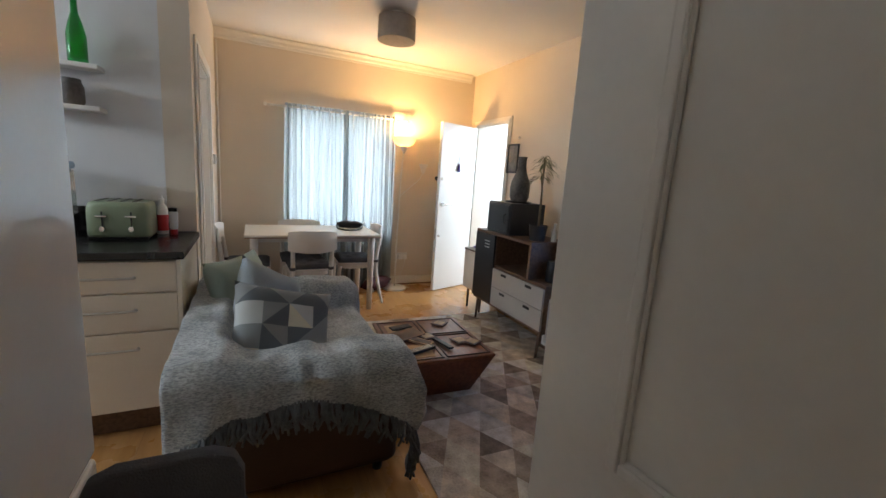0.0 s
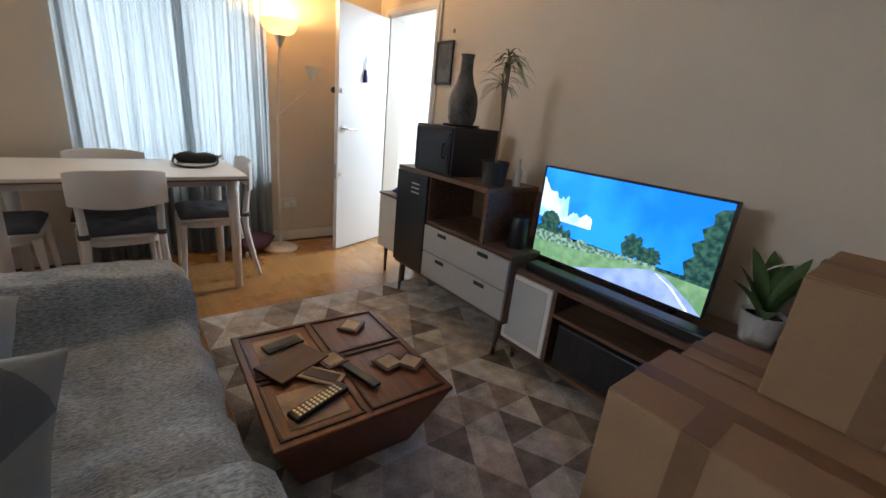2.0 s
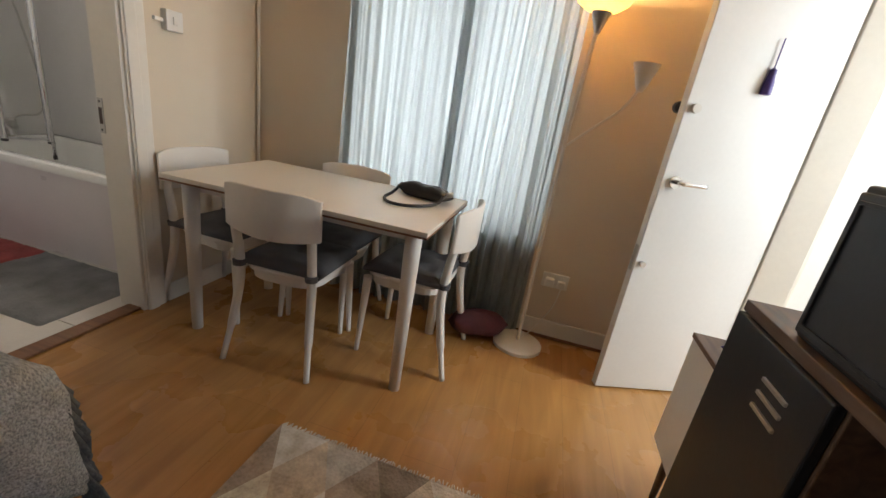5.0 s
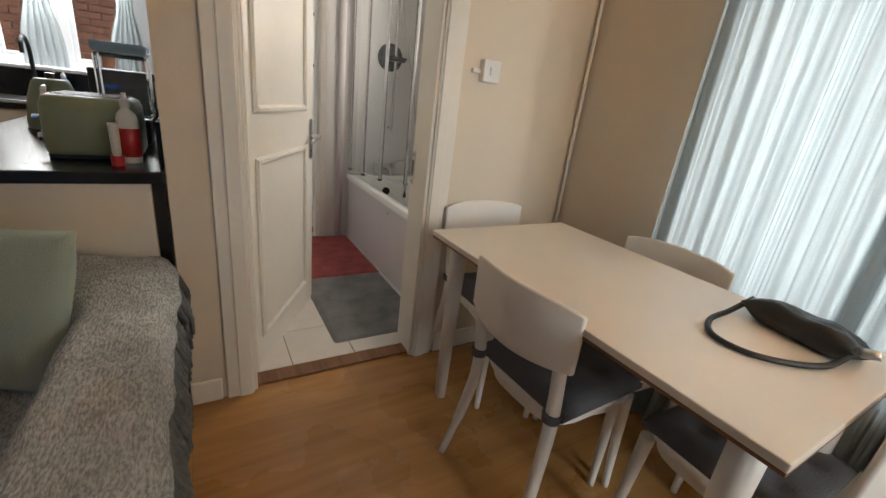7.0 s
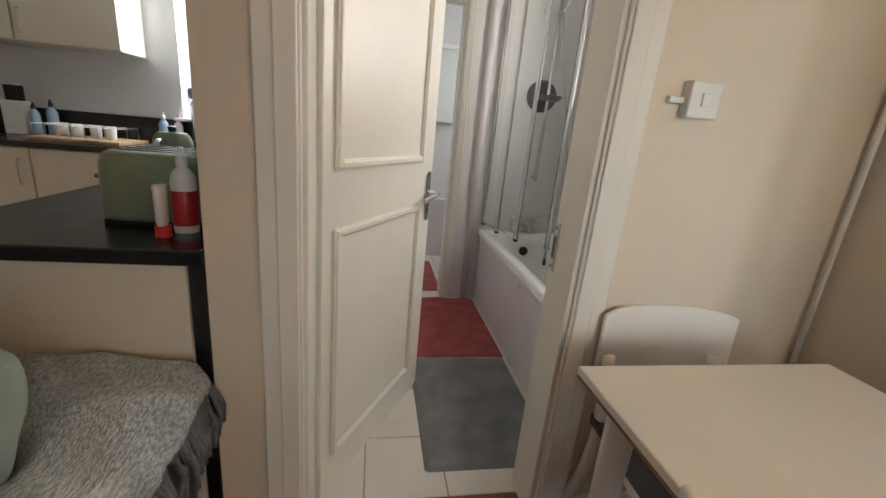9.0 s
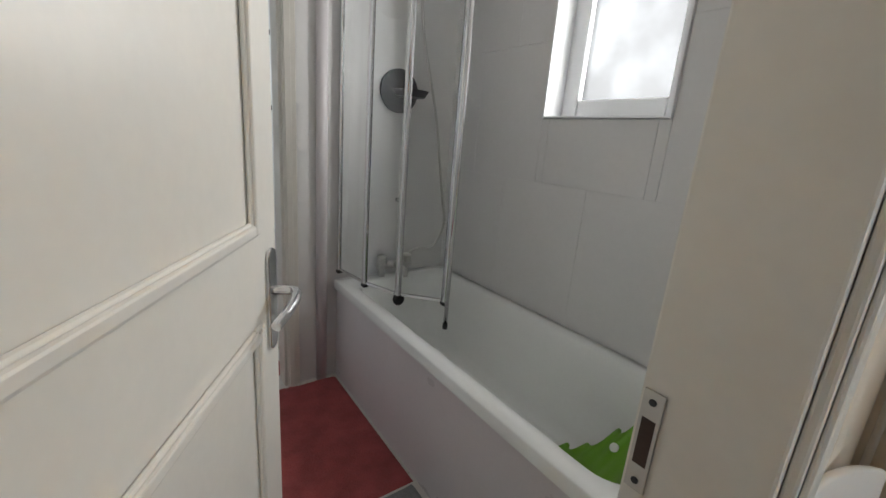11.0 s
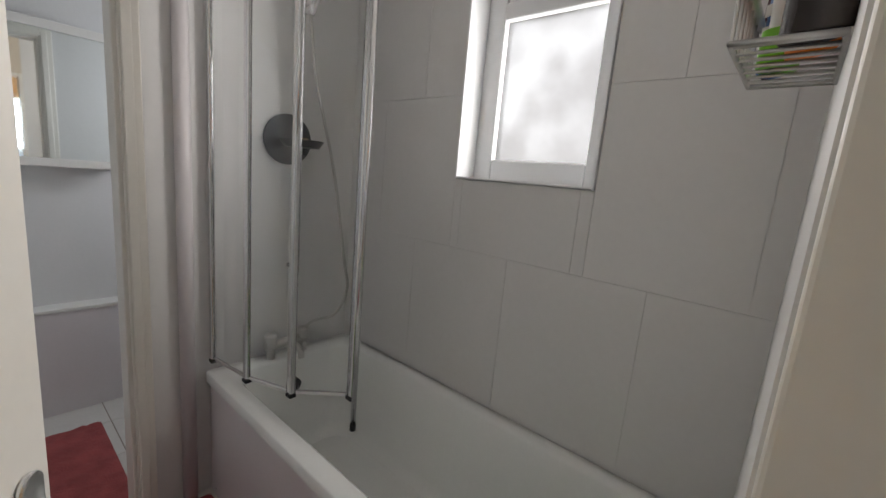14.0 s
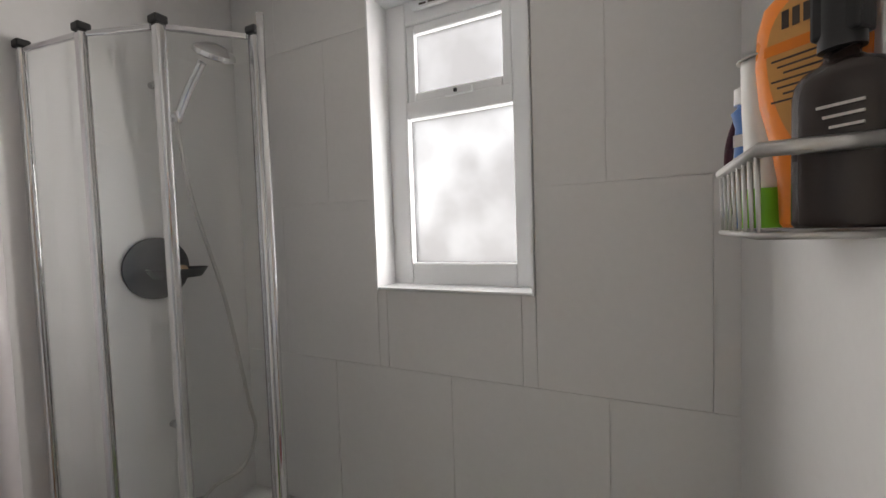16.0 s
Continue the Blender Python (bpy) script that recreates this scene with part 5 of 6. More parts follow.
# ---- kitchen ----
def cupboard(name, x0, x1, y0, y1, face, label, fronts, material=M_CREAM_LAC):
    """A base unit with plinth, carcass and fronts; face 's' looks along -y, 'e' along +x."""
    c = thing(name, x0, y0, 0, 0, label, "kitchen cabinet", "kitchen base units")
    w, d = x1 - x0, y1 - y0
    if face == "s":
        box("plinth", 0, w, 0.05, d, 0, 0.12, M_WALNUT, c, 0.002)
        box("body", 0, w, 0.02, d, 0.12, 0.879, material, c, 0.002)
        for z0, z1, pull in fronts:
            box("front", 0.003, w - 0.003, 0, 0.0195, z0, z1, material, c, 0.004)
            if pull:
                zz = z1 - 0.075
                sweep("handle", bend([(w / 2 - 0.10, -0.002, zz), (w / 2 - 0.09, -0.026, zz), (w / 2 + 0.09, -0.026, zz), (w / 2 + 0.10, -0.002, zz)]), 0.006, M_STEEL, c, 8)
    else:
        box("plinth", 0, w - 0.05, 0, d, 0, 0.12, M_WALNUT, c, 0.002)
        box("body", 0, w - 0.02, 0, d, 0.12, 0.879, material, c, 0.002)
        for z0, z1, pull in fronts:
            box("front", w - 0.0195, w, 0.003, d - 0.003, z0, z1, material, c, 0.004)
            if pull:
                sweep("handle", bend([(w + 0.002, d - 0.06, z1 - 0.24), (w + 0.026, d - 0.06, z1 - 0.23), (w + 0.026, d - 0.06, z1 - 0.09), (w + 0.002, d - 0.06, z1 - 0.08)]), 0.006, M_STEEL, c, 8)
    return c


DRAWERS = [(0.72, 0.872, 1), (0.53, 0.714, 1), (0.13, 0.524, 1)]
DOORF = [(0.13, 0.872, 1)]
cupboard("drawer_unit", -0.56, -0.022, 4.36, 4.995, "s", "cream drawer unit with steel bar handles", DRAWERS)
cupboard("base_cupboard", -1.17, -0.565, 4.36, 4.995, "s", "cream kitchen base cupboard with steel handle", DOORF)
cupboard("base_cupboard", -2.17, -1.175, 4.36, 4.995, "s", "cream kitchen base cupboard with steel handle", DOORF)
for k in range(4):
    y1 = 4.30 - 0.6 * k
    cupboard("base_cupboard", -2.795, -2.20, y1 - 0.595, y1, "e", "cream kitchen base cupboard with steel handle", DOORF)
ep = thing("end_panel", -0.02, 4.34, 0, 0, "cream end panel closing the kitchen counter beside the sofa", "panel")
box("panel", 0, 0.018, 0, 0.615, 0, 0.879, M_CREAM_LAC, ep, 0.002)
box("filler", -0.0, 0.014, 0.618, 0.655, 0, 0.879, M_WORKTOP, ep, 0.002)
wt = thing("worktop", 0, 0, 0, 0, "black speckled laminate kitchen worktop in an L shape", "worktop")
box("slab", -2.795, 0.012, 4.335, 4.996, 0.88, 0.918, M_WORKTOP, wt, 0.006, 3)
box("slab", -2.795, -2.18, 1.95, 4.333, 0.88, 0.918, M_WORKTOP, wt, 0.006, 3)
boxes("upstand", [(-2.77, -0.1, 4.978, 4.996, 0.918, 1.06), (-2.797, -2.78, 1.95, 4.976, 0.918, 1.12)], M_WORKTOP, wt, 0.002)
for nm, y0, y1 in (("wall_cupboard", 2.96, 3.60), ("wall_cupboard", 2.31, 2.95)):
    u = thing(nm, -2.798, y0, 1.56, 0, "cream wall cupboard above the worktop", "wall cupboard", "kitchen wall units")
    box("body", 0, 0.31, 0, y1 - y0, 0, 0.75, M_CREAM_LAC, u, 0.002)
    box("door", 0.312, 0.332, 0.003, y1 - y0 - 0.003, 0.003, 0.747, M_CREAM_LAC, u, 0.004)
    sweep("handle", bend([(0.33, 0.05, 0.05), (0.355, 0.05, 0.06), (0.355, 0.05, 0.19), (0.33, 0.05, 0.20)]), 0.006, M_STEEL, u, 8)
sk = thing("kitchen_sink", -2.52, 3.95, 0.919, 0, "steel sink let into the black worktop", "sink")
boxes("rim", [(-0.22, 0.22, -0.3, -0.26, 0, 0.006), (-0.22, 0.22, 0.26, 0.3, 0, 0.006), (-0.22, -0.18, -0.26, 0.26, 0, 0.006), (0.18, 0.22, -0.26, 0.26, 0, 0.006)], M_STEEL, sk, 0.002)
box("basin", -0.18, 0.18, -0.26, 0.26, 0.0005, 0.002, M_DARKMETAL, sk, 0)
fa = thing("kitchen_tap", -2.70, 4.10, 0.919, 0, "dark swan-neck kitchen tap", "tap")
sweep("neck", bend([(0, 0, 0), (0, 0, 0.3), (0.03, 0, 0.38), (0.09, 0, 0.41), (0.15, 0, 0.37), (0.165, 0, 0.30)]), 0.013, M_DARKMETAL, fa, 12)
sweep("lever", [(0, 0.01, 0.08), (0.01, 0.08, 0.1)], 0.007, M_DARKMETAL, fa)


def bottle(name, x, y, z, r, h, body, cap, label, group=""):
    b = thing(name, x, y, z, 0, label, "bottle", group)
    lathe("body", [(0, 0), (r * 0.95, 0), (r, 0.01), (r, h * 0.62), (r * 0.85, h * 0.70), (r * 0.4, h * 0.78), (r * 0.38, h * 0.8), (0, h * 0.8)], body, b, n=24)
    lathe("cap", [(0, h * 0.8), (r * 0.45, h * 0.8), (r * 0.45, h * 0.9), (r * 0.25, h * 0.93), (r * 0.22, h), (0, h)], cap, b, n=20)
    return b


bs = bottle("spray_bottle", -0.16, 4.90, 0.919, 0.03, 0.22, M_WHITEPLASTIC, M_WHITEPLASTIC, "white spray bottle with a red label")
lathe("label", [(0.0305, 0.02), (0.0312, 0.021), (0.0312, 0.11), (0.0305, 0.111)], M_RED, bs, n=24)
tu = thing("cream_tube", -0.10, 4.87, 0.919, 0, "small white tube with red cap and label", "tube")
lathe("cap", [(0, 0), (0.018, 0), (0.018, 0.03), (0, 0.03)], M_RED, tu)
lathe("body", [(0.017, 0.03), (0.021, 0.04), (0.022, 0.09), (0.023, 0.13), (0, 0.131)], M_WHITEPLASTIC, tu, squash=0.6)
bottle("dish_soap", -2.72, 3.82, 0.919, 0.032, 0.24, M_WHITEPLASTIC, M_RED, "washing-up bottle with a red cap by the sink", "sink bottles")
bottle("dish_soap", -2.70, 3.72, 0.919, 0.035, 0.25, M_BLUESHEET, M_WHITEPLASTIC, "blue bottle of cleaner by the sink", "sink bottles")
bottle("dish_soap", -2.70, 4.26, 0.919, 0.033, 0.20, M_BLUESHEET, M_WHITEPLASTIC, "blue bottle of cleaner by the sink", "sink bottles")
bottle("oil_bottle", -2.70, 2.95, 0.919, 0.035, 0.27, M_BLUESHEET, M_BLACK, "blue-green glass bottle on the worktop", "worktop bottles")
bottle("oil_bottle", -2.66, 2.86, 0.919, 0.035, 0.24, M_BLUESHEET, M_BLACK, "blue-green glass bottle on the worktop", "worktop bottles")
kb = thing("knife_block", -2.68, 2.74, 0.919, 0, "white knife block with dark handles", "knife block")
box("block", -0.05, 0.05, -0.07, 0.07, 0, 0.24, M_WHITEPLASTIC, kb, 0.006)
for q in range(5):
    box("knife", -0.01, 0.012, -0.06 + 0.026 * q, -0.045 + 0.026 * q, 0.2405, 0.35, M_BLACK, kb, 0.003)
dr = thing("dish_rack", -2.50, 3.30, 0.919, 0, "wire dish rack with glasses on a pale board", "dish rack")
box("board", -0.2, 0.2, -0.28, 0.30, 0, 0.025, M_PARCH, dr, 0.004)
for q in range(7):
    sweep("wire", [(-0.18, -0.24 + 0.08 * q, 0.027), (-0.18, -0.24 + 0.08 * q, 0.11), (0.18, -0.24 + 0.08 * q, 0.11), (0.18, -0.24 + 0.08 * q, 0.027)], 0.003, M_STEEL, dr, 6)
for q in range(4):
    lathe("glass", [(0.03, 0), (0.033, 0.001), (0.037, 0.09), (0.034, 0.09), (0.03, 0.004)], M_WHITEPLASTIC, dr, (-0.05 + 0.02 * (q % 2), -0.2 + 0.11 * q, 0.026), 20)
pn = thing("plant_pot", -2.74, 4.52, 1.14, 0, "terracotta pot on the kitchen window sill", "pot")
struct(box("trim_sill_kitchen", -2.90, -2.70, 3.80, 4.75, 1.115, 1.139, M_UPVC, None, 0.004))
lathe("pot", [(0, 0), (0.05, 0), (0.07, 0.12), (0.076, 0.12), (0.076, 0.14), (0.066, 0.14), (0.06, 0.1), (0, 0.1)], M_TERRA, pn)


def toaster(x, y, rz):
    t = thing("toaster", x, y, 0.919, rz, "four-slice sage green enamel toaster with chrome levers", "toaster")
    n = 40
    bm = bmesh.new()
    for zz, k in ((0.015, 0.97), (0.03, 1.0), (0.13, 1.0), (0.17, 0.985), (0.192, 0.93), (0.2, 0.82)):
        for i in range(n):
            a = 2 * math.pi * i / n
            bm.verts.new((0.17 * k * math.copysign(abs(math.cos(a)) ** 0.35, math.cos(a)), 0.15 * k * math.copysign(abs(math.sin(a)) ** 0.35, math.sin(a)), zz))
    bm.verts.ensure_lookup_table()
    for r in range(5):
        for i in range(n):
            j = (i + 1) % n
            bm.faces.new([bm.verts[q] for q in (r * n + i, r * n + j, (r + 1) * n + j, (r + 1) * n + i)]).smooth = True
    bm.faces.new([bm.verts[q] for q in range(n)][::-1])
    bm.faces.new([bm.verts[5 * n + q] for q in range(n)])
    put_mesh("body", bm, M_GREEN_ENAMEL, t)
    box("base", -0.155, 0.155, -0.135, 0.135, 0, 0.014, M_BLACK, t, 0.003)
    boxes("slot", [(-0.12 + 0.065 * i, -0.10 + 0.065 * i, -0.11, 0.11, 0.2005, 0.203) for i in range(4)], M_BLACK, t, 0)
    for q in (-0.075, 0.075):
        box("lever", q - 0.03, q + 0.03, -0.172, -0.15, 0.12, 0.132, M_CHROME, t, 0.004)
        sweep("knob", [(q, -0.148, 0.06), (q, -0.168, 0.06)], 0.014, M_CHROME, t, 16)
        box("track", q - 0.004, q + 0.004, -0.1525, -0.149, 0.05, 0.15, M_BLACK, t, 0)
    return t


toaster(-0.315, 4.80, 0).scale = (0.8, 0.86, 0.97)
ke = thing("kettle", -0.86, 4.58, 0.919, 0, "sage green kettle with a dark base and chrome handle", "kettle")
lathe("body", [(0, 0.015), (0.095, 0.015), (0.098, 0.03), (0.085, 0.13), (0.062, 0.2), (0.05, 0.212), (0, 0.215)], M_GREEN_ENAMEL, ke)
lathe("base", [(0, 0), (0.1, 0), (0.1, 0.0145), (0, 0.0145)], M_BLACK, ke)
lathe("knob", [(0, 0.215), (0.012, 0.215), (0.016, 0.235), (0, 0.24)], M_BLACK, ke)
sweep("handle", bend([(0.07, -0.0, 0.18), (0.13, 0, 0.18), (0.14, 0, 0.12), (0.1, 0, 0.05)]), 0.01, M_CHROME, ke)
wf = thing("water_filter", -0.63, 4.86, 0.919, 0, "clear plastic water dispenser with a blue lid", "water filter")
box("foot", -0.07, 0.07, -0.07, 0.07, 0, 0.10, M_BLACK, wf, 0.01)
box("jar", -0.085, 0.085, -0.085, 0.085, 0.101, 0.34, M_GLASS, wf, 0.015, 3)
box("lid", -0.088, 0.088, -0.088, 0.088, 0.342, 0.38, M_BLUESHEET, wf, 0.012, 3)
mw = thing("microwave_oven", -1.72, 4.77, 0.919, 0, "black microwave oven on the worktop", "microwave")
box("body", -0.24, 0.24, -0.17, 0.19, 0, 0.27, M_BLACK, mw, 0.008)
box("door", -0.235, 0.11, -0.182, -0.171, 0.008, 0.262, M_WORKTOP, mw, 0.004)
for zz, w in ((1.575, 0.13), (1.785, 0.12)):
    sh = thing("wall_shelf", -0.80, 4.999, zz, 0, "thin white wall shelf", "shelf", "white wall shelves")
    box("board", 0, 0.40, -w, 0, -0.012, 0.012, M_WHITEPLASTIC, sh, 0.004)
gb = thing("green_bottle", -0.49, 4.93, 1.798, 0, "tall green glass bottle on the shelf", "bottle")
lathe("body", [(0, 0), (0.038, 0), (0.042, 0.01), (0.042, 0.13), (0.03, 0.19), (0.015, 0.24), (0.013, 0.31), (0.017, 0.315), (0.017, 0.33), (0.011, 0.33), (0.011, 0.25), (0.03, 0.14), (0.036, 0.02), (0, 0.015)], M_GREENGLASS, gb)
jr = thing("grey_jar", -0.53, 4.93, 1.588, 0, "squat grey stoneware jar on the shelf", "jar")
lathe("body", [(0, 0), (0.05, 0), (0.056, 0.02), (0.056, 0.09), (0.045, 0.115), (0.045, 0.13), (0.038, 0.13), (0, 0.1)], M_VASE, jr)
fs = thing("wall_socket", -0.22, 4.999, 1.14, 0, "white wall socket above the worktop", "socket")
box("plate", -0.073, 0.073, -0.012, 0, -0.043, 0.043, M_WHITEPLASTIC, fs, 0.004)
fr = thing("fridge_freezer", -0.60, 2.52, 0, 0, "tall glossy white fridge freezer", "fridge")
M_FRIDGE = mat("fridge_enamel", (0.70, 0.68, 0.64), 0.12, 0, 0.03, 2, 60, 0.01)
box("body", 0, 0.56, 0, 0.60, 0.03, 1.83, M_FRIDGE, fr, 0.01, 3)
box("door", 0.562, 0.60, 0.0, 0.60, 0.72, 1.83, M_FRIDGE, fr, 0.012, 3)
box("door", 0.562, 0.60, 0.0, 0.60, 0.04, 0.71, M_FRIDGE, fr, 0.012, 3)
boxes("note_bars", [(0.6005, 0.6012, 0.40, 0.47 - 0.008 * i, 1.70 - 0.02 * i, 1.704 - 0.02 * i) for i in range(4)], M_TEXT_DARK, fr, 0)
boxes("foot", [(0.05, 0.1, 0.05, 0.1, 0, 0.03), (0.45, 0.5, 0.05, 0.1, 0, 0.03), (0.05, 0.1, 0.5, 0.55, 0, 0.03), (0.45, 0.5, 0.5, 0.55, 0, 0.03)], M_BLACK, fr, 0.002)
dc = thing("dark_chair", 0.05, 2.84, 0, 0, "dark grey upholstered chair with rounded back", "chair")
out = [(0.0, 0.45), (0.0, 0.8), (0.015, 0.835), (0.05, 0.85), (0.19, 0.85), (0.225, 0.835), (0.24, 0.8), (0.24, 0.45)]
bm = bmesh.new()
a = [bm.verts.new((x, 0, zz)) for x, zz in out]
b = [bm.verts.new((x, 0.03, zz)) for x, zz in out]
bm.faces.new(a)
bm.faces.new(b[::-1])
for i in range(len(out)):
    j = (i + 1) % len(out)
    bm.faces.new((a[i], a[j], b[j], b[i]))
put_mesh("backrest", bm, M_SEATPAD, dc, False, 0.006)
box("seat", 0, 0.24, 0.03, 0.36, 0.42, 0.47, M_SEATPAD, dc, 0.015, 3)
for lx in (0.02, 0.22):
    for ly in (0.02, 0.34):
        sweep("leg", [(lx, ly, 0.42), (lx, ly, 0)], [0.014, 0.01], M_BLACK, dc)


def kitchen_curtain(y0, y1, gather):
    bm = bmesh.new()
    vs = []
    for k in range(25):
        t = k / 24
        g = 1 - 0.55 * math.exp(-((t - 0.55) / 0.2) ** 2)
        row = []
        for i in range(41):
            u = i / 40
            y = gather + ((y0 + (y1 - y0) * u) - gather) * g
            row.append(bm.verts.new((-2.76 + 0.012 * math.sin(u * 34 + t), y, 2.3 - 1.15 * t)))
        vs.append(row)
    for k in range(24):
        for i in range(40):
            bm.faces.new((vs[k][i], vs[k][i + 1], vs[k + 1][i + 1], vs[k + 1][i]))
    tagged(put_mesh("curtain", bm, M_CURTAIN, None, True), "pale kitchen curtain tied in the middle", "curtain", "kitchen curtains")


kitchen_curtain(4.05, 4.30, 4.18)
kitchen_curtain(4.55, 4.78, 4.70)
bwall = struct(box("wall_brick_outside", -5.3, -5.1, 2.2, 7.5, -0.1, 5.0, M_MORTAR, None, 0))

# ---- bathroom ----
TX0, TX1, TY0, TY1, RIM = -1.852, -0.155, 6.165, 6.84, 0.565
tub = thing("bathtub", 0, 0, 0, 0, "white acrylic bathtub with a pale front panel", "bathtub")
bm = bmesh.new()


def ring_at(x0, x1, y0, y1, zz, r, n=8):
    out = []
    for cx, cy, a0 in ((x1 - r, y1 - r, 0), (x0 + r, y1 - r, 90), (x0 + r, y0 + r, 180), (x1 - r, y0 + r, 270)):
        for i in range(n + 1):
            a = radians(a0 + 90 * i / n)
            out.append(bm.verts.new((cx + r * math.cos(a), cy + r * math.sin(a), zz)))
    return out


rings = [
    ring_at(TX0, TX1, TY0, TY1, RIM - 0.045, 0.012), ring_at(TX0, TX1, TY0, TY1, RIM - 0.006, 0.012), ring_at(TX0 + 0.005, TX1 - 0.005, TY0 + 0.005, TY1 - 0.004, RIM, 0.012),
    ring_at(TX0 + 0.075, TX1 - 0.085, TY0 + 0.062, TY1 - 0.05, RIM, 0.12), ring_at(TX0 + 0.09, TX1 - 0.10, TY0 + 0.075, TY1 - 0.06, RIM - 0.014, 0.12),
    ring_at(TX0 + 0.12, TX1 - 0.18, TY0 + 0.095, TY1 - 0.085, RIM - 0.18, 0.12), ring_at(TX0 + 0.15, TX1 - 0.30, TY0 + 0.115, TY1 - 0.11, RIM - 0.36, 0.11), ring_at(TX0 + 0.21, TX1 - 0.40, TY0 + 0.165, TY1 - 0.16, RIM - 0.40, 0.09)]
for a, b in zip(rings, rings[1:]):
    for i in range(len(a)):
        j = (i + 1) % len(a)
        bm.faces.new((a[i], a[j], b[j], b[i])).smooth = True
bm.faces.new(rings[-1])
put_mesh("shell", bm, M_ACRYLIC, tub)
box("panel", TX0, TX1, TY0 + 0.018, TY0 + 0.032, 0.004, RIM - 0.045, M_TUBPANEL, tub, 0.002)
sweep("overflow", [(TX0 + 0.105, 6.49, 0.44), (TX0 + 0.125, 6.49, 0.44)], 0.032, M_DARKMETAL, tub, 20)
sweep("waste", [(-1.56, 6.49, RIM - 0.40), (-1.56, 6.49, RIM - 0.394)], 0.03, M_DARKMETAL, tub, 20)
bt = thing("bath_mixer_tap", -1.80, 6.49, RIM, 0, "dark chrome bath mixer with two levers", "tap")
sweep("bar", [(0.0, -0.10, 0.06), (0.0, 0.10, 0.06)], 0.021, M_STEEL, bt, 14)
for q in (-0.075, 0.075):
    sweep("leg", [(0, q, 0), (0, q, 0.06)], 0.018, M_STEEL, bt, 14)
    lathe("knob", [(0, 0.06), (0.026, 0.065), (0.028, 0.105), (0.02, 0.115), (0, 0.117)], M_STEEL, bt, (0, q, 0), 16)
sweep("spout", bend([(0, 0, 0.06), (0.06, 0, 0.07), (0.11, 0, 0.055), (0.125, 0, 0.025)]), 0.014, M_STEEL, bt, 12)
sh = thing("hand_shower", -1.84, 6.52, 1.0, 0, "chrome riser rail with hand shower and hose", "shower")
sweep("rail", [(0.05, 0, -0.05), (0.05, 0, 1.16)], 0.011, M_CHROME, sh, 12)
for q in (-0.03, 1.14):
    sweep("bracket", [(-0.015, 0, q), (0.05, 0, q)], 0.012, M_CHROME, sh)
sweep("slider", [(0.03, 0, 1.02), (0.13, 0.0, 1.02)], 0.014, M_CHROME, sh)
sweep("grip", bend([(0.11, 0.0, 1.0), (0.15, 0.02, 1.10), (0.20, 0.04, 1.19)]), 0.014, M_CHROME, sh)
hd = lathe("head", [(0, 0.03), (0.03, 0.028), (0.06, 0.012), (0.064, 0), (0.058, -0.006), (0, -0.006)], M_CHROME, sh, (0, 0, 0), 30)
hd.matrix_basis = pose(0.24, 0.055, 1.21, 10, 35, 0)
sweep("hose", bend([(0.11, 0.0, 1.0), (0.12, 0.03, 0.75), (0.13, 0.12, 0.4), (0.12, 0.2, 0.0), (0.10, 0.24, -0.15), (0.07, 0.2, -0.28), (0.05, 0.09, -0.30), (0.05, 0.0, -0.36)]), 0.0065, M_STEEL, sh, 8)
so = thing("round_mixer_plate", -1.857, 6.50, 1.52, 0, "round dark steel shower dish with a soap", "soap dish")
sweep("plate", [(0, 0, 0), (0.012, 0, 0)], 0.105, M_DARKMETAL, so, 36)
lathe("dish", [(0, -0.03), (0.07, -0.03), (0.09, 0.0), (0.086, 0.0), (0.068, -0.024), (0, -0.024)], M_DARKMETAL, so, (0.085, 0.02, 0.0), 28)
lathe("soap", [(0, -0.022), (0.035, -0.022), (0.04, -0.005), (0.03, 0.008), (0, 0.01)], M_PARCH, so, (0.085, 0.02, 0.0), 20, 0.7)

scr = thing("bath_screen", 0, 0, 0, 0, "folding glass bath screen in chrome profiles", "shower screen")
PTS = [(-1.835, 6.19), (-1.60, 6.222), (-1.406, 6.292), (-1.255, 6.441)]
ZB, ZT = 0.615, 2.136
for i, (x, y) in enumerate(PTS):
    w = 0.014
    box("profile", x - w, x + w, y - 0.011, y + 0.011, ZB, ZT, M_CHROME, scr, 0.006, 3)
    box("cap", x - w - 0.004, x + w + 0.004, y - 0.015, y + 0.015, ZT, ZT + 0.02, M_BLACK, scr, 0.004)
    box("cap", x - w - 0.002, x + w + 0.002, y - 0.013, y + 0.013, ZB - 0.014, ZB, M_BLACK, scr, 0.003)
sweep("handle_rod", [(-1.205, 6.418, 0.535), (-1.205, 6.418, ZT + 0.03)], 0.009, M_CHROME, scr, 12)
sweep("rod_tip", [(-1.205, 6.418, 0.515), (-1.205, 6.418, 0.54)], 0.011, M_BLACK, scr, 12)
for (xa, ya), (xb, yb) in zip(PTS, PTS[1:]):
    ln = math.hypot(xb - xa, yb - ya)
    an = math.degrees(math.atan2(yb - ya, xb - xa))
    g = box("pane", 0.016, ln - 0.016, -0.0025, 0.0025, ZB + 0.012, ZT - 0.012, M_GLASS, scr, 0)
    g.matrix_basis = pose(xa, ya, 0, 0, 0, an)
    g.visible_shadow = False
    for zz in (ZB, ZT - 0.014):
        r = box("rail", 0.016, ln - 0.016, -0.007, 0.007, zz, zz + 0.014, M_CHROME, scr, 0.003)
        r.matrix_basis = pose(xa, ya, 0, 0, 0, an)

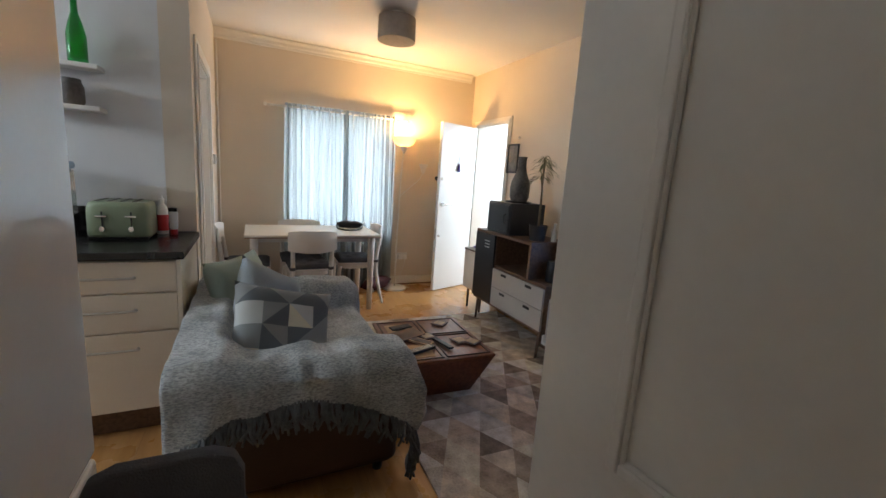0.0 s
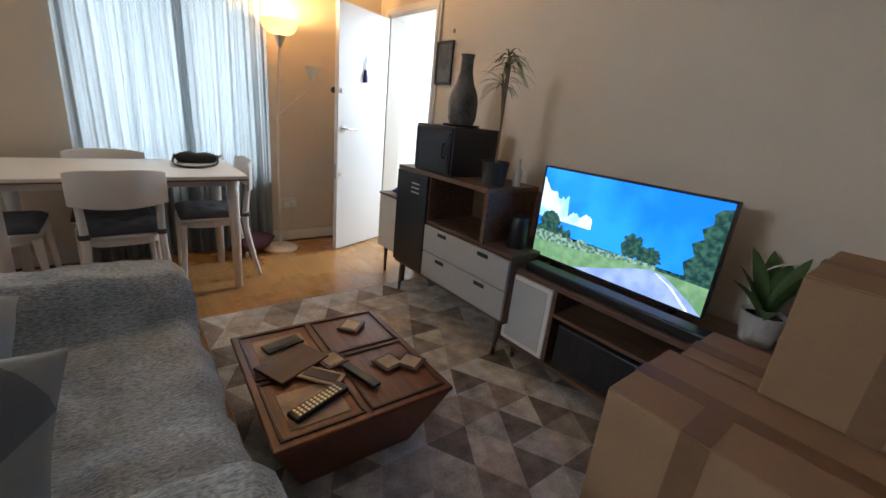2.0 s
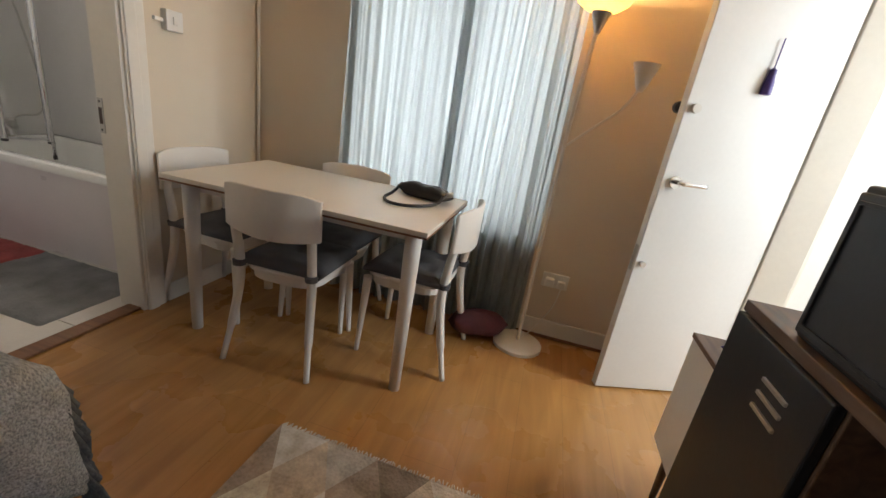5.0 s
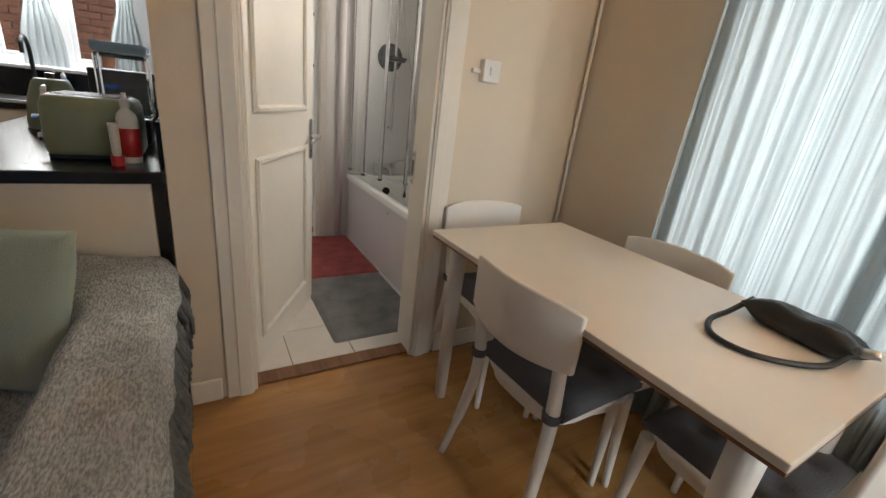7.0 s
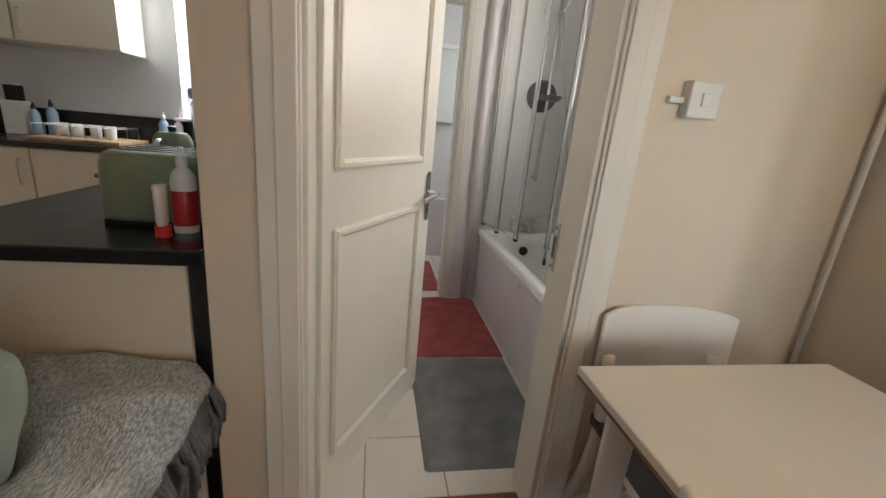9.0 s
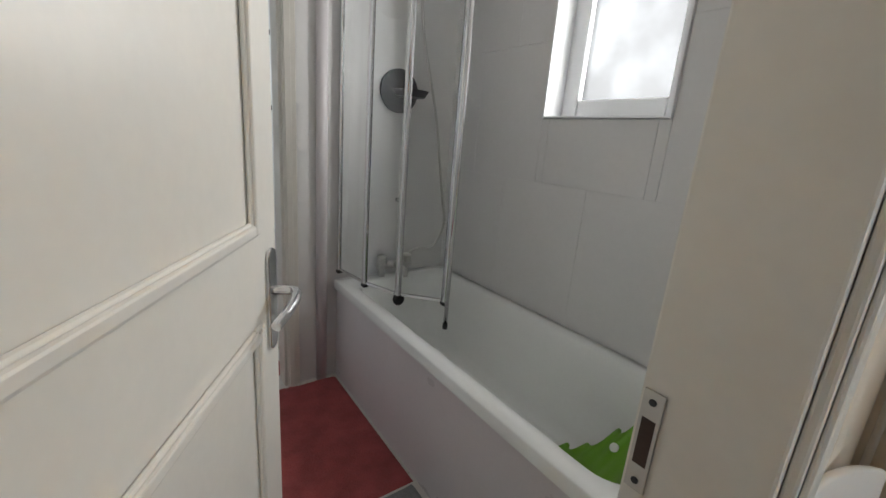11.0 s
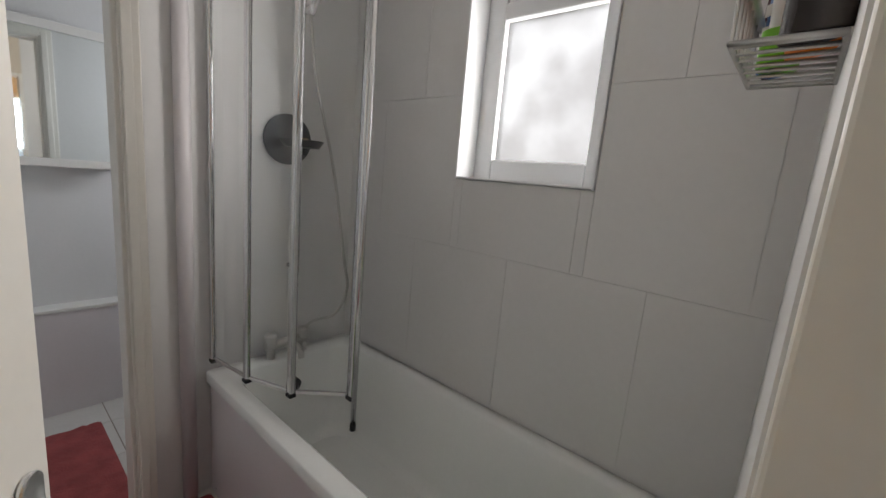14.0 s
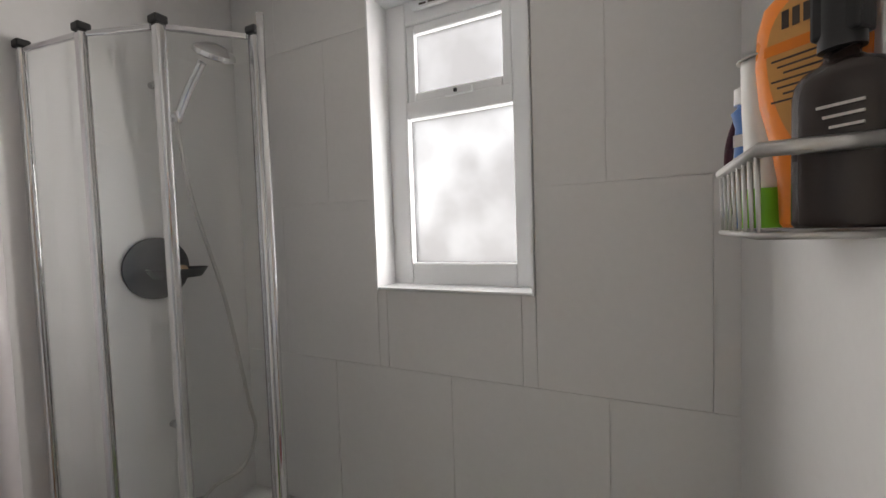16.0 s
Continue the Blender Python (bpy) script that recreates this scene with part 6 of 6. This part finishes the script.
# soft green mat with a wavy crest, leaning on the sloping end of the bath
gm = thing("green_bath_mat", 0, 0, 0, 0, "bright green rubber bath mat with a wavy edge in the tub", "bath mat")
LOW0, LOW1, TOP0, TOP1 = Vector((-0.86, 6.40, 0.186)), Vector((-0.265, 6.40, 0.50)), Vector((-0.85, 6.50, 0.188)), Vector((-0.30, 6.74, 0.635))


def mat_point(u, v):
    """A point of the draped sheet, along its length u and up to its scalloped crest v."""
    low, high = LOW0.lerp(LOW1, u), TOP0.lerp(TOP1, u ** 0.8)
    low.z -= 0.13 * math.sin(math.pi * u)
    high.z -= 0.15 * math.sin(math.pi * u) * (1 - u)
    k = 0.86 + 0.07 * math.sin(u * 47) + 0.05 * math.sin(u * 23 + 1) + 0.30 * math.exp(-((u - 0.70) / 0.05) ** 2) + 0.10 * math.exp(-((u - 0.84) / 0.06) ** 2)
    p = low.lerp(high, v * k)
    p.z -= 0.03 * math.sin(math.pi * v)
    return p


bm = bmesh.new()
g = [[bm.verts.new(mat_point(i / 80, j / 8)) for j in range(9)] for i in range(81)]
for i in range(80):
    for j in range(8):
        bm.faces.new((g[i][j], g[i + 1][j], g[i + 1][j + 1], g[i][j + 1])).smooth = True
sheet = put_mesh("sheet", bm, M_GREENMAT, gm, True)
md = sheet.modifiers.new("thick", "SOLIDIFY")
md.thickness = 0.006
for u, v in ((0.70, 0.88), (0.64, 0.8), (0.1, 0.4)):
    p = mat_point(u, v)
    e = lathe("eye", [(0, 0.0), (0.015, 0.0), (0.015, 0.005), (0, 0.005)], M_ACRYLIC, gm, (0, 0, 0), 16)
    e.matrix_basis = pose(p.x, p.y - 0.006, p.z + 0.008, 50, -25, 0)


def soft_mat(name, x0, x1, y0, y1, material, label, h=0.016):
    m = thing(name, x0, y0, 0.009, 0, label, "bath mat")
    bm = bmesh.new()
    nx, ny = int((x1 - x0) / 0.015), int((y1 - y0) / 0.015)
    g = [[bm.verts.new((i * (x1 - x0) / nx, j * (y1 - y0) / ny, 0 if i in (0, nx) or j in (0, ny) else h * (0.75 + 0.5 * noise.noise((i * 0.9, j * 0.9, x0))) + 0.006 * noise.noise((i * 0.15, j * 0.15, x1)))) for j in range(ny + 1)] for i in range(nx + 1)]
    for i in range(nx):
        for j in range(ny):
            bm.faces.new((g[i][j], g[i + 1][j], g[i + 1][j + 1], g[i][j + 1])).smooth = True
    put_mesh("pile", bm, material, m)
    return m


soft_mat("red_bath_mat", -1.83, -1.0, 5.55, 6.17, M_REDMAT, "worn red bath mat on white floor tiles")
soft_mat("grey_bath_mat", -0.99, -0.21, 5.62, 6.16, M_GREYMAT, "grey shaggy bath mat on white floor tiles")
soft_mat("red_mat_wc", -2.70, -1.97, 5.50, 5.95, M_REDMAT, "red mat on white tiles in the toilet room")
cdy = thing("shower_caddy", -0.157, 6.185, 1.60, 0, "chrome wire corner basket with shampoo bottles on the wall", "shower caddy")
for zz, rr_ in ((0.0, 0.004), (0.085, 0.008)):
    sweep("rail", [(-0.0, 0, zz), (-0.10, 0, zz), (-0.10, 0.22, zz), (-0.0, 0.22, zz), (-0.0, 0, zz)], rr_, M_STEEL, cdy, 8)
for i in range(8):
    sweep("wire", [(-0.0, 0.008 + 0.029 * i, 0.0), (-0.10, 0.008 + 0.029 * i, -0.002), (-0.102, 0.008 + 0.029 * i, 0.085)], 0.0028, M_STEEL, cdy, 6)


def flat_bottle(name, y, w, d, h, body, cap, label, neck=0.25, x=-0.215, prof=None, top=0.8805):
    b = thing(name, x, y, 1.606, 48, label, "bottle", "bottles in the basket")
    bm = bmesh.new()
    prof = prof or [(0.90, 0), (1.0, 0.02), (1.0, 0.62), (0.92, 0.72), (neck * 1.6, 0.83), (neck, 0.86), (neck, 0.88)]
    n = 24
    rg = []
    for k, t in prof:
        rg.append([bm.verts.new((d / 2 * min(k, 1) * math.cos(2 * math.pi * i / n), w / 2 * k * math.sin(2 * math.pi * i / n), h * t)) for i in range(n)])
    for a, c in zip(rg, rg[1:]):
        for i in range(n):
            bm.faces.new((a[i], a[(i + 1) % n], c[(i + 1) % n], c[i])).smooth = True
    bm.faces.new(rg[0][::-1])
    bm.faces.new(rg[-1])
    put_mesh("body", bm, body, b)
    lathe("cap", [(0, h * top), (w / 2 * neck * 1.25, h * top), (w / 2 * neck * 1.25, h * 0.99), (w / 2 * neck, h), (0, h)], cap, b, n=20)
    return b


ob = flat_bottle("shampoo_bottle", 6.285, 0.14, 0.045, 0.335, M_ORANGE, M_ORANGE, "large orange shampoo bottle with a curved pale label", 0.3, -0.188,
                 [(0.50, 0), (0.56, 0.02), (0.60, 0.2), (0.74, 0.36), (0.93, 0.52), (1.0, 0.68), (0.97, 0.82), (0.84, 0.91), (0.55, 0.955), (0.46, 0.965)], 0.9655)
bm = bmesh.new()
lab = [(0, 0.054 * math.cos(a) * (0.75 + 0.25 * math.sin(a)), 0.205 + 0.095 * math.sin(a)) for a in [2 * math.pi * i / 36 for i in range(36)]]
bm.faces.new([bm.verts.new((-0.0245, y, zz)) for _, y, zz in lab])
put_mesh("label", bm, M_LABEL, ob)
boxes("band", [(-0.0255, -0.0247, -0.045, 0.045, 0.232, 0.246)], M_ORANGE, ob, 0)
boxes("print", [(-0.0255, -0.0247, -0.036 + 0.004 * (i % 2), 0.036 - 0.007 * (i % 3), 0.222 - 0.009 * i, 0.2245 - 0.009 * i) for i in range(7)], M_TEXT_DARK, ob, 0)
boxes("lettering", [(-0.0255, -0.0247, -0.02 + 0.012 * i, -0.012 + 0.012 * i, 0.262, 0.285) for i in range(4)], M_TEXT_DARK, ob, 0)
db = flat_bottle("shower_gel", 6.222, 0.095, 0.045, 0.28, M_BROWNBOTTLE, M_BLACK, "dark brown pump bottle with a square black cap", 0.36, -0.186,
                 [(0.92, 0), (1.0, 0.02), (1.0, 0.56), (0.95, 0.61), (0.78, 0.65), (0.45, 0.675), (0.36, 0.69), (0.36, 0.72)], 0.721)
box("collar", -0.018, 0.018, -0.023, 0.023, 0.215, 0.284, M_BLACK, db, 0.004)
boxes("print", [(-0.0250, -0.0225, -0.03, 0.012 - 0.006 * i, 0.135 - 0.012 * i, 0.138 - 0.012 * i) for i in range(3)], M_TEXT_PALE, db, 0)
box("stripe", -0.0250, -0.0225, -0.02, 0.03, 0.088, 0.094, M_TEXT_PALE, db, 0)
ob.scale = (0.86, 0.86, 0.86)
db.scale = (0.86, 0.86, 0.86)
wb = flat_bottle("cream_tube", 6.34, 0.05, 0.04, 0.215, M_WHITEPLASTIC, M_WHITEPLASTIC, "white cream tube standing on a lime green cap", 0.9, -0.222,
                 [(0.7, 0), (0.75, 0.02), (0.8, 0.3), (0.95, 0.7), (1.0, 0.97), (0.98, 1.0)], 1.0)
lathe("lime_cap", [(0, 0), (0.024, 0), (0.024, 0.05), (0, 0.05)], M_LIME, wb)
bp = flat_bottle("blue_pack", 6.372, 0.035, 0.034, 0.19, M_BLUEPACK, M_WHITEPLASTIC, "blue printed toiletry pack", 0.8, -0.23)
boxes("print", [(-0.0185, -0.0172, -0.010, 0.010, 0.05 + 0.03 * i, 0.066 + 0.03 * i) for i in range(3)], M_TEXT_PALE, bp, 0)
rp = thing("razor", -0.235, 6.395, 1.606, 0, "dark red razor handle standing in the basket", "razor")
sweep("handle", bend([(0, 0, 0), (-0.012, 0.008, 0.06), (-0.012, 0.008, 0.12), (0.006, 0, 0.18)]), 0.006, M_MAROON, rp)

mc = thing("mirror_cabinet", -2.998, 5.43, 1.305, 0, "white mirror cabinet on the wall", "mirror cabinet")
box("body", 0, 0.10, 0, 0.69, 0, 0.66, M_WHITE_LAC, mc, 0.003)
boxes("door_frame", [(0.102, 0.118, 0, 0.69, 0, 0.04), (0.102, 0.118, 0, 0.69, 0.62, 0.66), (0.102, 0.118, 0, 0.04, 0.04, 0.62), (0.102, 0.118, 0.65, 0.69, 0.04, 0.62)], M_WHITE_LAC, mc, 0.003)
box("mirror", 0.102, 0.108, 0.04, 0.65, 0.04, 0.62, M_MIRROR, mc, 0)
for q in (0.1, 0.55):
    box("hinge", 0.09, 0.12, 0.6905, 0.70, q, q + 0.03, M_DARKMETAL, mc, 0.002)
lg = thing("boxed_ledge", -2.999, 5.102, 0.009, 0, "boxed-in ledge with a white top along the wall", "ledge")
box("front", 0, 0.10, 0, 1.74, 0, 0.56, M_TUBPANEL, lg, 0.003)
box("top", 0, 0.108, 0, 1.74, 0.561, 0.58, M_WHITEPLASTIC, lg, 0.004)
wcp = thing("toilet_bowl", -2.40, 6.50, 0.009, 0, "white ceramic toilet bowl with a closed lid", "toilet")
lathe("bowl", [(0, 0), (0.12, 0), (0.11, 0.12), (0.16, 0.30), (0.19, 0.385), (0.19, 0.40), (0, 0.40)], M_ACRYLIC, wcp, (0, 0, 0), 32, 1.25)
lathe("lid", [(0, 0.402), (0.195, 0.402), (0.195, 0.42), (0.18, 0.432), (0, 0.436)], M_WHITEPLASTIC, wcp, (0, 0, 0), 32, 1.25)
jp = thing("wall_trim_post", -1.86, 6.10, 0.004, 0, "pale corner trim between the bath and the toilet doorway", "trim")
sweep("post", [(0.018, 0, 0), (0.018, 0, 2.4)], 0.026, M_TUBPANEL, jp, 14)

# ---- pieces of floors and walls ----
fb = bpy.data.objects["floor_bath"]
tile_me = None
for i in range(9):
    for j in range(6):
        x0, y0 = -2.995 + 0.325 * i, 5.105 + 0.295 * j
        w = min(0.32, -0.105 - x0)
        d = min(0.29, 6.84 - y0)
        if w < 0.05 or d < 0.05:
            continue
        if abs(w - 0.32) < 1e-6 and abs(d - 0.29) < 1e-6 and tile_me:
            t = new("tile", tile_me)
            t.parent = fb
        else:
            t = box("tile", 0, w, 0, d, 0, 0.005, M_TILE, fb, 0)
            if abs(w - 0.32) < 1e-6 and abs(d - 0.29) < 1e-6:
                tile_me = t.data
        t.location = (x0, y0, 0.004)
wn = bpy.data.objects["wall_north_bath"]
zs = (0.57, 1.15, 1.73, 2.31, TOP)
xs = [-1.855 + 0.47 * i for i in range(5)]
for k in range(4):
    off = 0.235 * (k % 2)
    edges = sorted({-1.855, -0.152, *[x - off for x in [-1.855 + 0.47 * i for i in range(6)] if -1.855 < x - off < -0.152]})
    for a, b in zip(edges, edges[1:]):
        z0, z1 = zs[k], zs[k + 1]
        hx0, hx1, hz0, hz1 = -1.188, -0.637, 1.42, 2.42
        cells = [(a, b, z0, z1)]
        if a < hx1 and b > hx0 and z0 < hz1 and z1 > hz0:
            cells = []
            for p, q, r, s in ((a, min(b, hx0), z0, z1), (max(a, hx1), b, z0, z1), (max(a, hx0), min(b, hx1), z0, min(z1, hz0)), (max(a, hx0), min(b, hx1), max(z0, hz1), z1)):
                if q - p > 0.004 and s - r > 0.004:
                    cells.append((p, q, r, s))
        for p, q, r, s in cells:
            box("panel", p + 0.0007, q - 0.0007, 6.8405, 6.8448, r + 0.0007, s - 0.0007, M_BWALL, wn, 0)
bw = bwall
brick_me = None
for k in range(16):
    for i in range(9):
        if not brick_me:
            t = box("brick", 0, 0.02, 0, 0.213, 0, 0.064, M_BRICK, bw, 0.003, 1)
            brick_me = t.data
        else:
            t = new("brick", brick_me)
            t.parent = bw
        t.location = (-5.1, 3.9 + 0.225 * i + 0.11 * (k % 2), 1.0 + 0.075 * k)
bm = bmesh.new()
for k in range(-14, 53):
    for i in range(-7, 15):
        if 0 <= k < 16 and 0 <= i < 9:
            continue
        y0 = 3.9 + 0.225 * i + 0.11 * (k % 2)
        add_box(bm, -5.1, -5.08, y0, y0 + 0.213, 1.0 + 0.075 * k, 1.064 + 0.075 * k)
tagged(put_mesh("brick_field", bm, M_BRICK, bw), kind="stuff")
